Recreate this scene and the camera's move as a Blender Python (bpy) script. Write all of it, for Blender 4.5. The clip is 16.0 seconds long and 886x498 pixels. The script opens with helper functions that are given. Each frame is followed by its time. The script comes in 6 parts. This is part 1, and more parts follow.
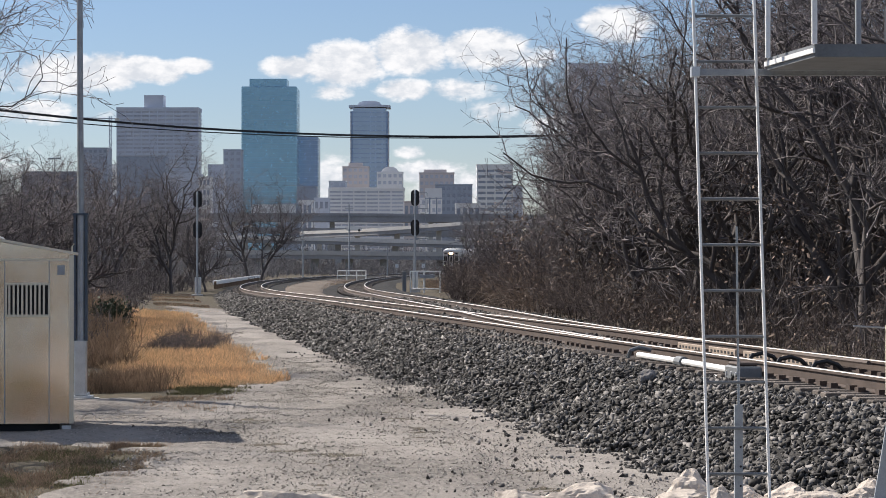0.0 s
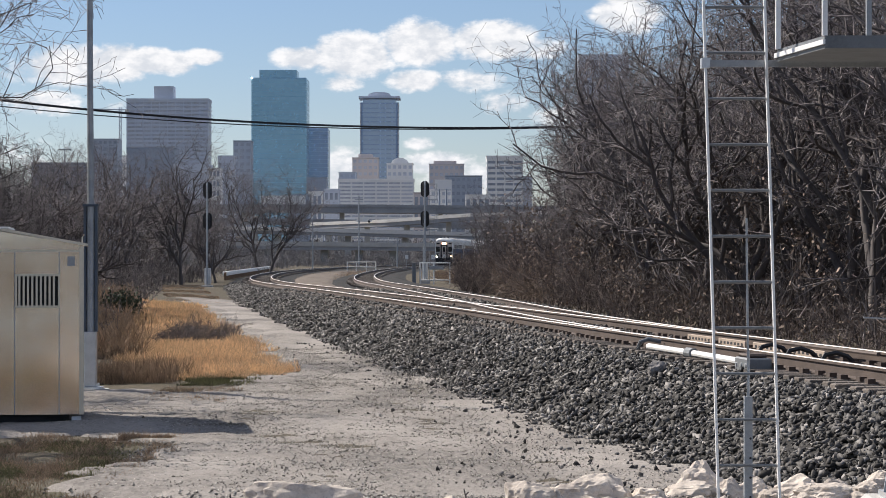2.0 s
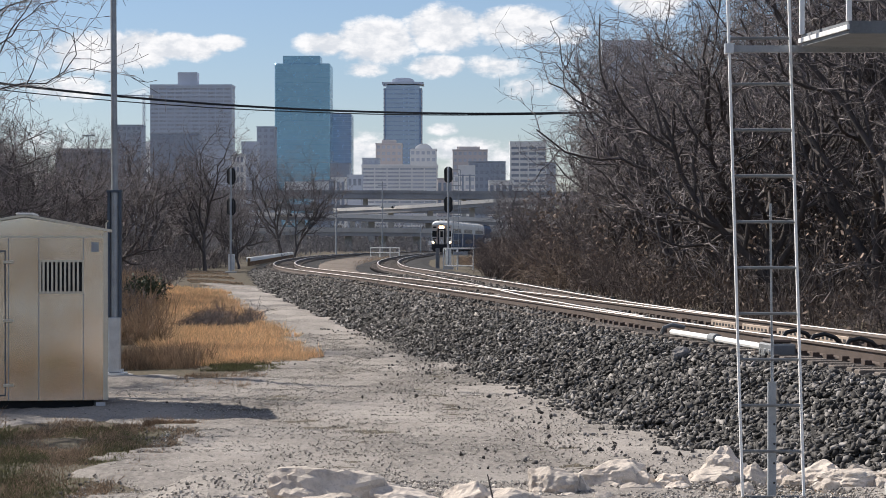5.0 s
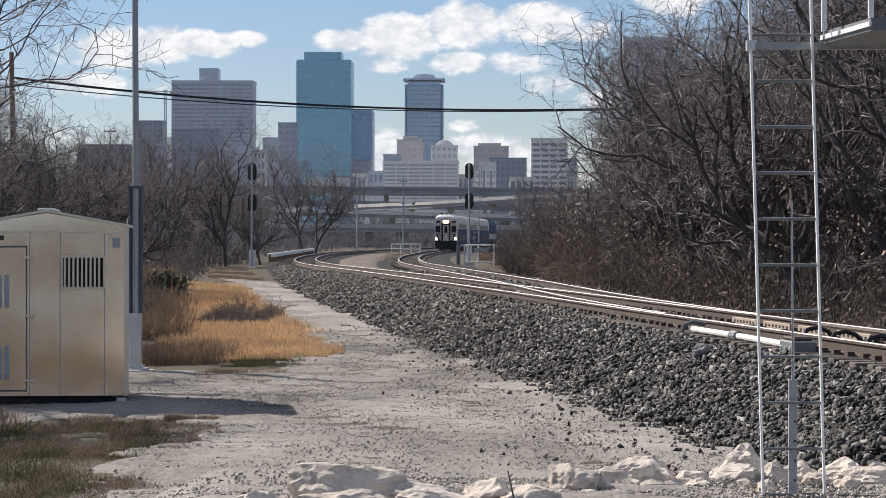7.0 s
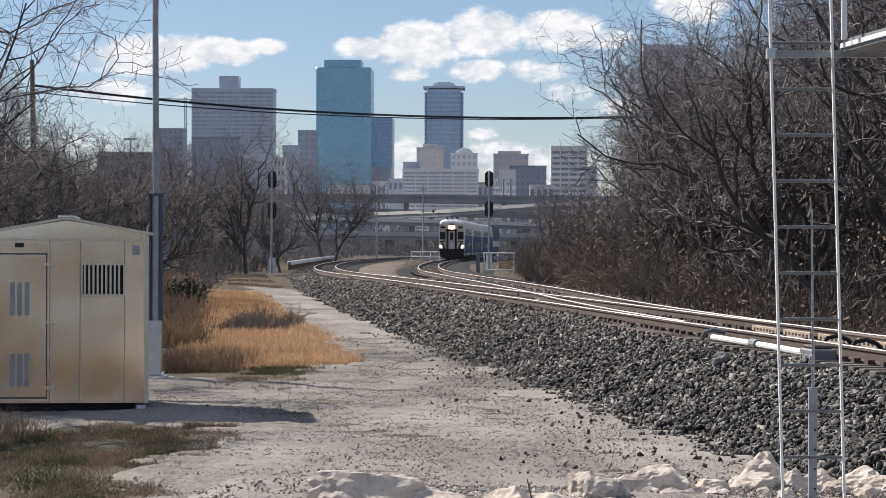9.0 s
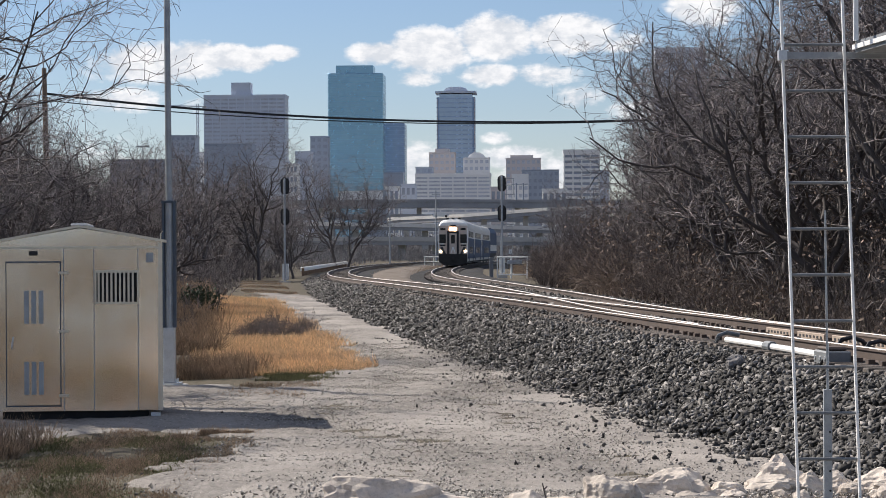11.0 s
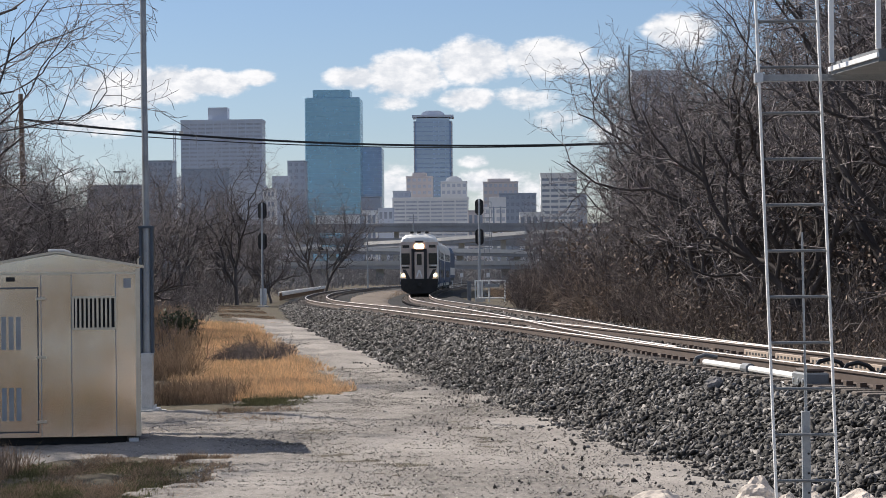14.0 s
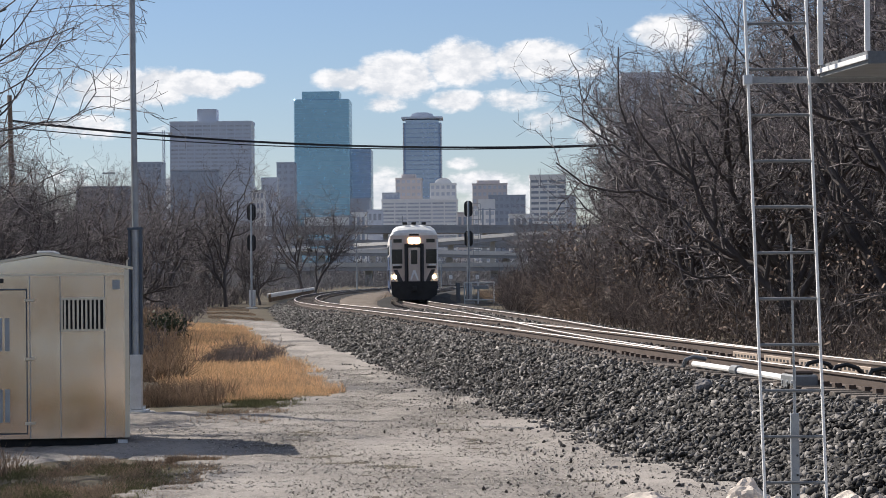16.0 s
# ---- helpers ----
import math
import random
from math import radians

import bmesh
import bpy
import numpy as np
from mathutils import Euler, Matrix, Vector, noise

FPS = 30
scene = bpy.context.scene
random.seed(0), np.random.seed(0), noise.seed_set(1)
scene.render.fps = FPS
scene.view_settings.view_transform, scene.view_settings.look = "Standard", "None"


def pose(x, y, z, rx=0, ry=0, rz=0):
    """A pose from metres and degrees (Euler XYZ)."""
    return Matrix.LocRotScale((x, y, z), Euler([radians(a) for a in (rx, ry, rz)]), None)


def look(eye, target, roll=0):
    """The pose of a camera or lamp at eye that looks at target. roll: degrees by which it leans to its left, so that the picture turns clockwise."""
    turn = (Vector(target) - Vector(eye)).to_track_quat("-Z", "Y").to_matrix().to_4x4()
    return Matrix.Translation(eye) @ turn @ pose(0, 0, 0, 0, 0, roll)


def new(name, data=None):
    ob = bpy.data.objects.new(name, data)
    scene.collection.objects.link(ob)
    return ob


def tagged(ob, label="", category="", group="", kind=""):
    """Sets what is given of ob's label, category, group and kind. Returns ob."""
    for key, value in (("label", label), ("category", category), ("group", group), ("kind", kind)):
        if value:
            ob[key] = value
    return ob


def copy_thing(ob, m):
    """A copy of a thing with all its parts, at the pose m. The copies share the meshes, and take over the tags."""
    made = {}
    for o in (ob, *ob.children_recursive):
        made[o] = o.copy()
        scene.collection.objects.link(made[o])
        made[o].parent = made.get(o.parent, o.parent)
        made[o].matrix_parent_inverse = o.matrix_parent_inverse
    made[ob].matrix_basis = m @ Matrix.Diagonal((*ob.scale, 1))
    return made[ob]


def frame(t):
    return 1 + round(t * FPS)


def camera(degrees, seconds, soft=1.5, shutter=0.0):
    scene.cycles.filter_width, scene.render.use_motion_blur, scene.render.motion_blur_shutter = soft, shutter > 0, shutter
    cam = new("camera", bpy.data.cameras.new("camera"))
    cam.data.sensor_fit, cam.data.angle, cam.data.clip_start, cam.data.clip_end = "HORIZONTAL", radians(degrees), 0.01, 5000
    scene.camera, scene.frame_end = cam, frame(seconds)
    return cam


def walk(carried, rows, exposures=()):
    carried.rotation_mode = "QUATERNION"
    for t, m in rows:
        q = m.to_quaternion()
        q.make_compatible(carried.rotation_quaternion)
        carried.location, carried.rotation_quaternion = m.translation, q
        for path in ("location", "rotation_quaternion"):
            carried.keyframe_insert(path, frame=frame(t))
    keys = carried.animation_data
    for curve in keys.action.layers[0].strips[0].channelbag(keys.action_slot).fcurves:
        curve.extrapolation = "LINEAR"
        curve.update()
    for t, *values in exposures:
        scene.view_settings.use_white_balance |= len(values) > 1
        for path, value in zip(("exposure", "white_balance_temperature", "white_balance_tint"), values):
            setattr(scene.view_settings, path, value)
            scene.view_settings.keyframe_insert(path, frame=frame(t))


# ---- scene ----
# Camera: a telephoto lens held by hand beside the crossing, panning a little
cam = camera(20.0, 16.0, 0.9)
EYE = (0.0, 0.0, 2.3)
ROWS = [
    (0.0, 0.000, 0.374, 0.000),
    (0.5, -0.020, 0.334, -0.011),
    (1.0, 0.020, 0.292, -0.024),
    (1.5, 0.115, 0.242, -0.047),
    (2.0, 0.223, 0.175, -0.037),
    (2.5, 0.318, 0.093, -0.064),
    (3.0, 0.392, 0.012, -0.066),
    (3.5, 0.458, -0.061, -0.036),
    (4.0, 0.531, -0.100, -0.017),
    (6.5, 1.136, -0.216, -0.083),
    (7.0, 1.234, -0.233, -0.140),
    (7.5, 1.351, -0.212, -0.208),
    (8.0, 1.429, -0.163, -0.211),
    (8.5, 1.538, -0.112, -0.219),
    (9.0, 1.683, -0.056, -0.203),
    (9.5, 1.857, -0.024, -0.110),
    (12.0, 1.931, 0.221, 0.401),
    (12.5, 1.814, 0.359, 0.306),
    (13.0, 1.704, 0.481, 0.252),
    (13.5, 1.584, 0.564, 0.337),
    (14.0, 1.477, 0.594, 0.580),
    (14.5, 1.428, 0.639, 0.410),
    (15.0, 1.356, 0.632, 0.570),
    (15.5, 1.301, 0.628, 0.545),
    (16.0, 1.229, 0.631, 0.536),
]
walk(cam, [(t, pose(*EYE, 90 + pitch, roll, yaw)) for t, yaw, pitch, roll in ROWS], exposures=[(0.0, 0.55, 6250, 10), (16.0, 0.55, 6250, 10)])

# World, sun and exposure
SUN_AZ = math.atan2(-0.80, 0.60)        # turned from +y, to the left and ahead
SUN_EL = radians(39)
sun_way = Vector((math.sin(SUN_AZ) * math.cos(SUN_EL), math.cos(SUN_AZ) * math.cos(SUN_EL), math.sin(SUN_EL)))
sun_data = bpy.data.lights.new("sun", "SUN")
sun_data.energy, sun_data.angle, sun_data.color = 5.0, radians(0.55), (1.0, 0.90, 0.78)
sun_lamp = new("sun", sun_data)
sun_lamp.matrix_world = look(sun_way * 100, (0, 0, 0))


class Nodes:
    """A node tree with short ways to add and link nodes."""

    def __init__(self, tree):
        self.tree = tree
        tree.nodes.clear()

    def add(self, kind, values=None, **props):
        n = self.tree.nodes.new(kind)
        for k, v in props.items():
            setattr_safe(n, k, v)
        for k, v in (values or {}).items():
            self.put(n.inputs[k], v)
        return n

    def put(self, socket, v):
        if isinstance(v, bpy.types.NodeSocket):
            self.tree.links.new(v, socket)
        else:
            socket.default_value = v

    def math(self, op, a, b=0.0, clamp=False):
        n = self.tree.nodes.new("ShaderNodeMath")
        n.operation, n.use_clamp = op, clamp
        self.put(n.inputs[0], a)
        self.put(n.inputs[1], b)
        return n.outputs[0]

    def mix(self, f, a, b, blend="MIX"):
        n = self.tree.nodes.new("ShaderNodeMix")
        n.data_type, n.blend_type = "RGBA", blend
        self.put(n.inputs[0], f)
        self.put(n.inputs[6], a if not isinstance(a, tuple) else (*a, 1.0))
        self.put(n.inputs[7], b if not isinstance(b, tuple) else (*b, 1.0))
        return n.outputs[2]

    def ramp(self, f, lo, hi):
        n = self.tree.nodes.new("ShaderNodeMapRange")
        n.interpolation_type = "SMOOTHSTEP"
        self.put(n.inputs[0], f)
        n.inputs[1].default_value, n.inputs[2].default_value = lo, hi
        return n.outputs[0]

    def noise(self, vec, scale, detail=3.0, rough=0.55, dims="3D"):
        n = self.tree.nodes.new("ShaderNodeTexNoise")
        n.noise_dimensions = dims
        if vec is not None:
            self.put(n.inputs["Vector"], vec)
        n.inputs["Scale"].default_value, n.inputs["Detail"].default_value, n.inputs["Roughness"].default_value = scale, detail, rough
        return n.outputs[0]


def setattr_safe(n, k, v):
    if k == "sky_type":
        n.sky_type = v
    elif k == "sun_disc":
        n.sun_disc = v
    elif k == "sun_elevation":
        n.sun_elevation = v
    elif k == "sun_rotation":
        n.sun_rotation = v


world = bpy.data.worlds.new("sky")
scene.world = world
world.use_nodes = True
W = Nodes(world.node_tree)
sky = W.add("ShaderNodeTexSky", sky_type="NISHITA", sun_disc=False, sun_elevation=SUN_EL, sun_rotation=SUN_AZ)
sky.air_density, sky.dust_density, sky.ozone_density, sky.altitude = 1.0, 0.15, 3.5, 200
# Fair-weather clouds: soft lumps at their bearings (slope right, slope up, half widths), broken up by noise
way = W.add("ShaderNodeTexCoord").outputs["Generated"]
sep = W.add("ShaderNodeSeparateXYZ", {0: way})
ahead = W.math("MAXIMUM", sep.outputs[1], 0.02)
right, up = W.math("DIVIDE", sep.outputs[0], ahead), W.math("DIVIDE", sep.outputs[2], ahead)
flat = W.add("ShaderNodeCombineXYZ", {0: right, 1: W.math("MULTIPLY", up, 1.7), 2: 0.0}).outputs[0]
puff = W.noise(flat, 75.0, 6.0, 0.55)
puff_fine = W.noise(flat, 260.0, 4.0, 0.6)
CLOUDS = [  # right, up, half width, half height, weight
    (-0.1510, 0.0760, 0.0190, 0.0075, 1.0), (-0.1330, 0.0770, 0.0120, 0.0070, 1.0), (-0.1120, 0.0770, 0.0100, 0.0045, 0.95), (-0.1690, 0.0740, 0.0120, 0.0060, 0.6),
    (-0.1630, 0.0610, 0.0170, 0.0050, 0.75), (-0.1350, 0.0590, 0.0120, 0.0035, 0.5), (-0.060, 0.0790, 0.0120, 0.0045, 0.9),
    (-0.0400, 0.0800, 0.0160, 0.0085, 1.0), (-0.0130, 0.0850, 0.0150, 0.0085, 1.0), (0.0160, 0.0860, 0.0170, 0.0075, 1.0),
    (-0.0150, 0.0700, 0.0110, 0.0042, 0.9), (0.0070, 0.0700, 0.0140, 0.0045, 0.7), (-0.0440, 0.0690, 0.0080, 0.0036, 0.75), (0.0200, 0.0610, 0.0100, 0.0050, 0.7),
    (0.0690, 0.0960, 0.0130, 0.0075, 1.0), (0.0360, 0.0830, 0.0100, 0.0050, 0.7), (-0.1000, 0.0795, 0.0080, 0.0032, 0.9), (-0.1210, 0.0780, 0.0120, 0.0050, 1.0),
    (-0.0450, 0.0330, 0.0140, 0.0120, 0.75), (-0.0130, 0.0450, 0.0070, 0.0028, 0.7), (-0.0060, 0.0370, 0.0150, 0.0050, 0.85), (0.0070, 0.0310, 0.0200, 0.0090, 0.7),
    (-0.1720, 0.0400, 0.0200, 0.0080, 0.5), (0.0450, 0.0550, 0.0160, 0.0060, 0.6)]
cover = 0.0
for cr, cu, wr, wu, weight in CLOUDS:
    a = W.math("DIVIDE", W.math("SUBTRACT", right, cr), wr)
    below = W.math("DIVIDE", W.math("SUBTRACT", up, cu), wu)
    r2 = W.math("ADD", W.math("MULTIPLY", a, a), W.math("MULTIPLY", below, below))
    lump = W.math("MULTIPLY", W.math("SUBTRACT", 1.0, W.math("MULTIPLY", r2, 0.42), True), weight)
    cover = W.math("MAXIMUM", cover, lump)
shape = W.math("ADD", cover, W.math("MULTIPLY", W.math("SUBTRACT", puff, 0.50), 0.75))
shape = W.math("ADD", shape, W.math("MULTIPLY", W.math("SUBTRACT", puff_fine, 0.5), 0.4))
here = W.math("MULTIPLY", W.ramp(shape, 0.34, 0.74), W.ramp(sep.outputs[1], 0.7, 0.9))
# Unseen sky gets scattered clouds too, thickened to brighten the shaded sides
wide = W.ramp(W.noise(way, 5.0, 6.0, 0.6), 0.46, 0.64)
there = W.math("MULTIPLY", wide, W.math("MULTIPLY", W.ramp(sep.outputs[2], 0.15, 0.26), 0.9))
body = W.mix(W.ramp(W.math("ADD", puff, W.math("MULTIPLY", puff_fine, 0.35)), 0.52, 0.82), (5.0, 5.1, 5.3), (6.9, 6.7, 6.55))
clear = W.mix(1.0, sky.outputs[0], (0.565, 0.555, 0.62), "MULTIPLY")
sky_mix = W.mix(W.math("MAXIMUM", here, there), clear, body)
back = W.add("ShaderNodeBackground", {"Color": sky_mix, "Strength": 0.10})
W.add("ShaderNodeOutputWorld", {"Surface": back.outputs[0]})


# Materials
def mat(name, color, rough=0.7, metal=0.0, var=0.25, scale=3.0, fine=40.0, bump=0.0, bump_scale=60.0, tint=None, rand=0.0, island=0.0, emit=None, spec=0.5, stretch=None, thin=0.0, bump_detail=5.0):
    m = bpy.data.materials.new(name)
    m.use_nodes = True
    N = Nodes(m.node_tree)
    vec = N.add("ShaderNodeTexCoord").outputs["Object"]
    if stretch:
        mp = N.add("ShaderNodeMapping", {"Vector": vec})
        mp.inputs["Scale"].default_value = stretch
        vec = mp.outputs[0]
    big, small = N.noise(vec, scale, 4.0, 0.6), N.noise(vec, fine, 3.0, 0.6)
    dark = tuple(c * (1 - var) for c in color)
    light = tuple(min(1.0, c * (1 + var)) for c in color)
    other = tint or light
    col = N.mix(N.ramp(big, 0.3, 0.7), dark, other)
    col = N.mix(N.ramp(small, 0.3, 0.7), col, N.mix(0.6, col, light))
    col = N.mix(N.math("MULTIPLY", N.ramp(N.noise(vec, fine * 2.3, 2.0), 0.5, 0.75), 0.5), col, dark)
    if rand:
        r = N.add("ShaderNodeObjectInfo").outputs["Random"]
        k = N.math("ADD", 1 - rand, N.math("MULTIPLY", r, 2 * rand))
        col = N.mix(1.0, col, N.add("ShaderNodeCombineColor", {0: k, 1: k, 2: k}).outputs[0], "MULTIPLY")
    if island:
        r = N.add("ShaderNodeNewGeometry").outputs["Random Per Island"]
        k = N.math("ADD", 1 - island, N.math("MULTIPLY", r, 2 * island))
        if island > 0.7:                     # mostly dull pieces, a few pale ones
            k = N.math("ADD", 0.42, N.math("MULTIPLY", N.math("POWER", r, 3.0), 3.0))
        col = N.mix(1.0, col, N.add("ShaderNodeCombineColor", {0: k, 1: k, 2: k}).outputs[0], "MULTIPLY")
    b = N.add("ShaderNodeBsdfPrincipled", {"Base Color": col, "Metallic": metal, "Specular IOR Level": spec})
    N.put(b.inputs["Roughness"], N.math("ADD", rough - 0.1, N.math("MULTIPLY", small, 0.2), True))
    if bump:
        bp = N.add("ShaderNodeBump", {"Height": N.noise(vec, bump_scale, bump_detail, 0.65), "Strength": bump, "Distance": 0.02})
        N.put(b.inputs["Normal"], bp.outputs[0])
    if emit:
        b.inputs["Emission Color"].default_value = (*emit[0], 1)
        b.inputs["Emission Strength"].default_value = emit[1]
    shade = b.outputs[0]
    if thin:
        back_lit = N.add("ShaderNodeBsdfTranslucent", {"Color": col})
        shade = N.add("ShaderNodeMixShader", {0: thin, 1: shade, 2: back_lit.outputs[0]}).outputs[0]
    N.add("ShaderNodeOutputMaterial", {"Surface": shade})
    return m


M = {}
M["dirt"] = mat("dirt", (0.115, 0.097, 0.076), 0.95, var=0.4, scale=0.4, fine=9, bump=0.8, bump_scale=14, tint=(0.08, 0.075, 0.05), spec=0.1)
M["gravel"] = mat("gravel", (0.230, 0.212, 0.194), 0.95, var=0.5, scale=0.45, fine=14, bump=1.0, bump_scale=22, spec=0.1, stretch=(1.0, 0.45, 1.0))
# Bed is near-black: the shade in the gaps between stones, put into its colour
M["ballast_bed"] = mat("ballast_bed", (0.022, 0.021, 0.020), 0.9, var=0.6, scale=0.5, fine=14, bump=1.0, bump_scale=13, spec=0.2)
M["ballast"] = mat("ballast", (0.076, 0.072, 0.069), 0.75, var=0.4, scale=2, fine=30, island=0.75, spec=0.25)
M["ballast_one"] = mat("ballast_one", (0.082, 0.077, 0.072), 0.85, var=0.4, scale=8, fine=30, rand=0.75, spec=0.25)
M["pebble"] = mat("pebble", (0.30, 0.28, 0.255), 0.9, var=0.3, scale=5, fine=40, island=0.6, spec=0.15)
M["limestone"] = mat("limestone", (0.50, 0.44, 0.385), 0.9, var=0.32, scale=4.0, fine=22, bump=0.8, bump_scale=12, tint=(0.60, 0.54, 0.47), rand=0.15, spec=0.2)
M["plate_tan"] = mat("plate_tan", (0.36, 0.29, 0.235), 0.7, metal=0.2, var=0.25, scale=3, fine=30)
M["grey_rock"] = mat("grey_rock", (0.19, 0.18, 0.175), 0.9, var=0.35, scale=6, fine=30, bump=0.6, bump_scale=15, spec=0.2)
M["rail_side"] = mat("rail_side", (0.075, 0.054, 0.044), 0.75, metal=0.1, var=0.3, scale=2, fine=30)
M["rail_head"] = mat("rail_head", (0.74, 0.68, 0.62), 0.45, metal=1.0, var=0.1, scale=2, fine=60)
M["tie"] = mat("tie", (0.125, 0.105, 0.09), 0.9, var=0.35, scale=4, fine=25, rand=0.3, bump=0.4, stretch=(1, 6, 6))
M["galv"] = mat("galv", (0.58, 0.59, 0.60), 0.42, metal=0.75, var=0.15, scale=5, fine=60)
M["galv_dull"] = mat("galv_dull", (0.33, 0.35, 0.37), 0.6, metal=0.5, var=0.2, scale=4, fine=50)
M["alu"] = mat("alu", (0.72, 0.645, 0.575), 0.15, metal=0.95, var=0.07, scale=0.7, fine=2.5, bump=1.0, bump_scale=0.9, bump_detail=0.0)
M["alu_trim"] = mat("alu_trim", (0.60, 0.54, 0.45), 0.35, metal=0.85, var=0.08)
M["dark_gap"] = mat("dark_gap", (0.02, 0.02, 0.022), 0.8, var=0.2)
M["white_paint"] = mat("white_paint", (0.74, 0.74, 0.72), 0.5, var=0.08, scale=4)
M["black_paint"] = mat("black_paint", (0.014, 0.014, 0.016), 0.55, var=0.25)
M["galv_bright"] = mat("galv_bright", (0.80, 0.80, 0.79), 0.5, metal=0.2, var=0.1, scale=5, fine=60)
M["galv_dark"] = mat("galv_dark", (0.17, 0.18, 0.19), 0.6, metal=0.3, var=0.2, scale=4, fine=50)
M["steel_blue"] = mat("steel_blue", (0.075, 0.095, 0.125), 0.5, metal=0.4, var=0.2)
M["concrete"] = mat("concrete", (0.42, 0.41, 0.39), 0.85, var=0.15, scale=0.4, fine=6, bump=0.2)
M["deck"] = mat("deck", (0.29, 0.295, 0.31), 0.85, var=0.2, scale=0.1, fine=2)
M["deck_light"] = mat("deck_light", (0.62, 0.60, 0.57), 0.8, var=0.15, scale=0.1, fine=2)
M["bark"] = mat("bark", (0.092, 0.083, 0.081), 0.9, var=0.35, scale=2, fine=20, spec=0.15, stretch=(2, 2, 0.5))
M["twig"] = mat("twig", (0.165, 0.148, 0.150), 0.8, var=0.3, scale=0.5, fine=6, island=0.65, spec=0.3)
M["brush"] = mat("brush", (0.130, 0.108, 0.100), 0.9, var=0.35, scale=0.4, fine=4, island=0.65, spec=0.15)
M["brush_dark"] = mat("brush_dark", (0.135, 0.120, 0.118), 0.9, var=0.35, scale=0.4, fine=4, island=0.65, spec=0.15)
M["dead_leaf"] = mat("dead_leaf", (0.19, 0.148, 0.12), 0.85, var=0.35, scale=0.5, fine=5, island=0.5, spec=0.2)
M["far_wood"] = mat("far_wood", (0.17, 0.165, 0.17), 0.95, var=0.3, scale=0.05, fine=0.5, island=0.4, spec=0.1)
M["dry_grass"] = mat("dry_grass", (0.74, 0.575, 0.385), 0.85, thin=0.4, var=0.18, scale=0.5, fine=5, island=0.35, spec=0.15)
M["weed"] = mat("weed", (0.33, 0.25, 0.18), 0.9, thin=0.3, var=0.3, scale=0.6, fine=5, island=0.4, spec=0.15)
M["green_grass"] = mat("green_grass", (0.15, 0.15, 0.075), 0.85, thin=0.3, var=0.3, scale=0.6, fine=5, island=0.4, spec=0.2)
M["evergreen"] = mat("evergreen", (0.03, 0.045, 0.022), 0.8, var=0.3, island=0.4)
M["wood_pole"] = mat("wood_pole", (0.17, 0.12, 0.085), 0.9, var=0.3, scale=2, fine=20, stretch=(3, 3, 0.3))
M["cable"] = mat("cable", (0.02, 0.02, 0.022), 0.6, var=0.2)
M["headlight"] = mat("headlight", (0.9, 0.85, 0.7), 0.3, var=0.02, emit=((1.0, 0.77, 0.47), 7.0))
# Orange glow round the lamps, made as an emissive box; not a lamp itself
M["headlight_halo"] = mat("headlight_halo", (0.7, 0.6, 0.45), 0.3, var=0.02, emit=((1.0, 0.52, 0.28), 1.3))
M["train_white"] = mat("train_white", (0.58, 0.56, 0.53), 0.65, var=0.08, scale=1.5, spec=0.2)
M["train_tan"] = mat("train_tan", (0.54, 0.46, 0.40), 0.4, var=0.1, scale=1.5)
M["train_blue"] = mat("train_blue", (0.035, 0.055, 0.11), 0.6, var=0.15, spec=0.15)
M["glass_dark"] = mat("glass_dark", (0.012, 0.014, 0.017), 0.12, var=0.1)
M["train_black"] = mat("train_black", (0.025, 0.025, 0.03), 0.4, var=0.2)
M["earth"] = mat("earth", (0.155, 0.132, 0.112), 0.95, var=0.3, scale=0.4, fine=4, bump=0.5, bump_scale=5, spec=0.1)
M["under"] = mat("under", (0.02, 0.02, 0.02), 0.8, var=0.4)
# Taupe, grey, dark, brick and window tones are paled and blued as painted haze
M["bld_taupe_haze"] = mat("bld_taupe_haze", (0.56, 0.60, 0.68), 0.8, var=0.06, scale=0.02, fine=0.3)
M["bld_window_haze"] = mat("bld_window_haze", (0.30, 0.33, 0.39), 0.25, var=0.2, scale=0.05, fine=0.4)
M["bld_window_mid_haze"] = mat("bld_window_mid_haze", (0.46, 0.48, 0.54), 0.3, var=0.2, scale=0.05, fine=0.4)
M["bld_blue"] = mat("bld_blue", (0.27, 0.44, 0.55), 0.25, metal=0.7, var=0.07, scale=0.02, fine=0.2, spec=0.8)
M["bld_blue_line"] = mat("bld_blue_line", (0.262, 0.428, 0.535), 0.28, metal=0.7, var=0.1)
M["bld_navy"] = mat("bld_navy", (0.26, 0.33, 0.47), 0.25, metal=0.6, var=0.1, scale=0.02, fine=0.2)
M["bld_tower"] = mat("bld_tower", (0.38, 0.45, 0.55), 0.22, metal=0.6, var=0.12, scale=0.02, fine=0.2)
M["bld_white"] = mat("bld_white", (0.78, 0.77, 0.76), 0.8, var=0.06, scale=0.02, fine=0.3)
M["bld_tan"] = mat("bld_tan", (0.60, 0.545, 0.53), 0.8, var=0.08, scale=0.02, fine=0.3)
M["bld_gray_haze"] = mat("bld_gray_haze", (0.36, 0.40, 0.47), 0.8, var=0.1, scale=0.02, fine=0.3)
M["bld_brick_haze"] = mat("bld_brick_haze", (0.29, 0.30, 0.345), 0.85, var=0.12, scale=0.05, fine=0.6)
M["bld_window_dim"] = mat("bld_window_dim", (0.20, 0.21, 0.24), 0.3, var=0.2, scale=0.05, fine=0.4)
M["bld_dark_haze"] = mat("bld_dark_haze", (0.30, 0.34, 0.41), 0.8, var=0.1, scale=0.02, fine=0.3)


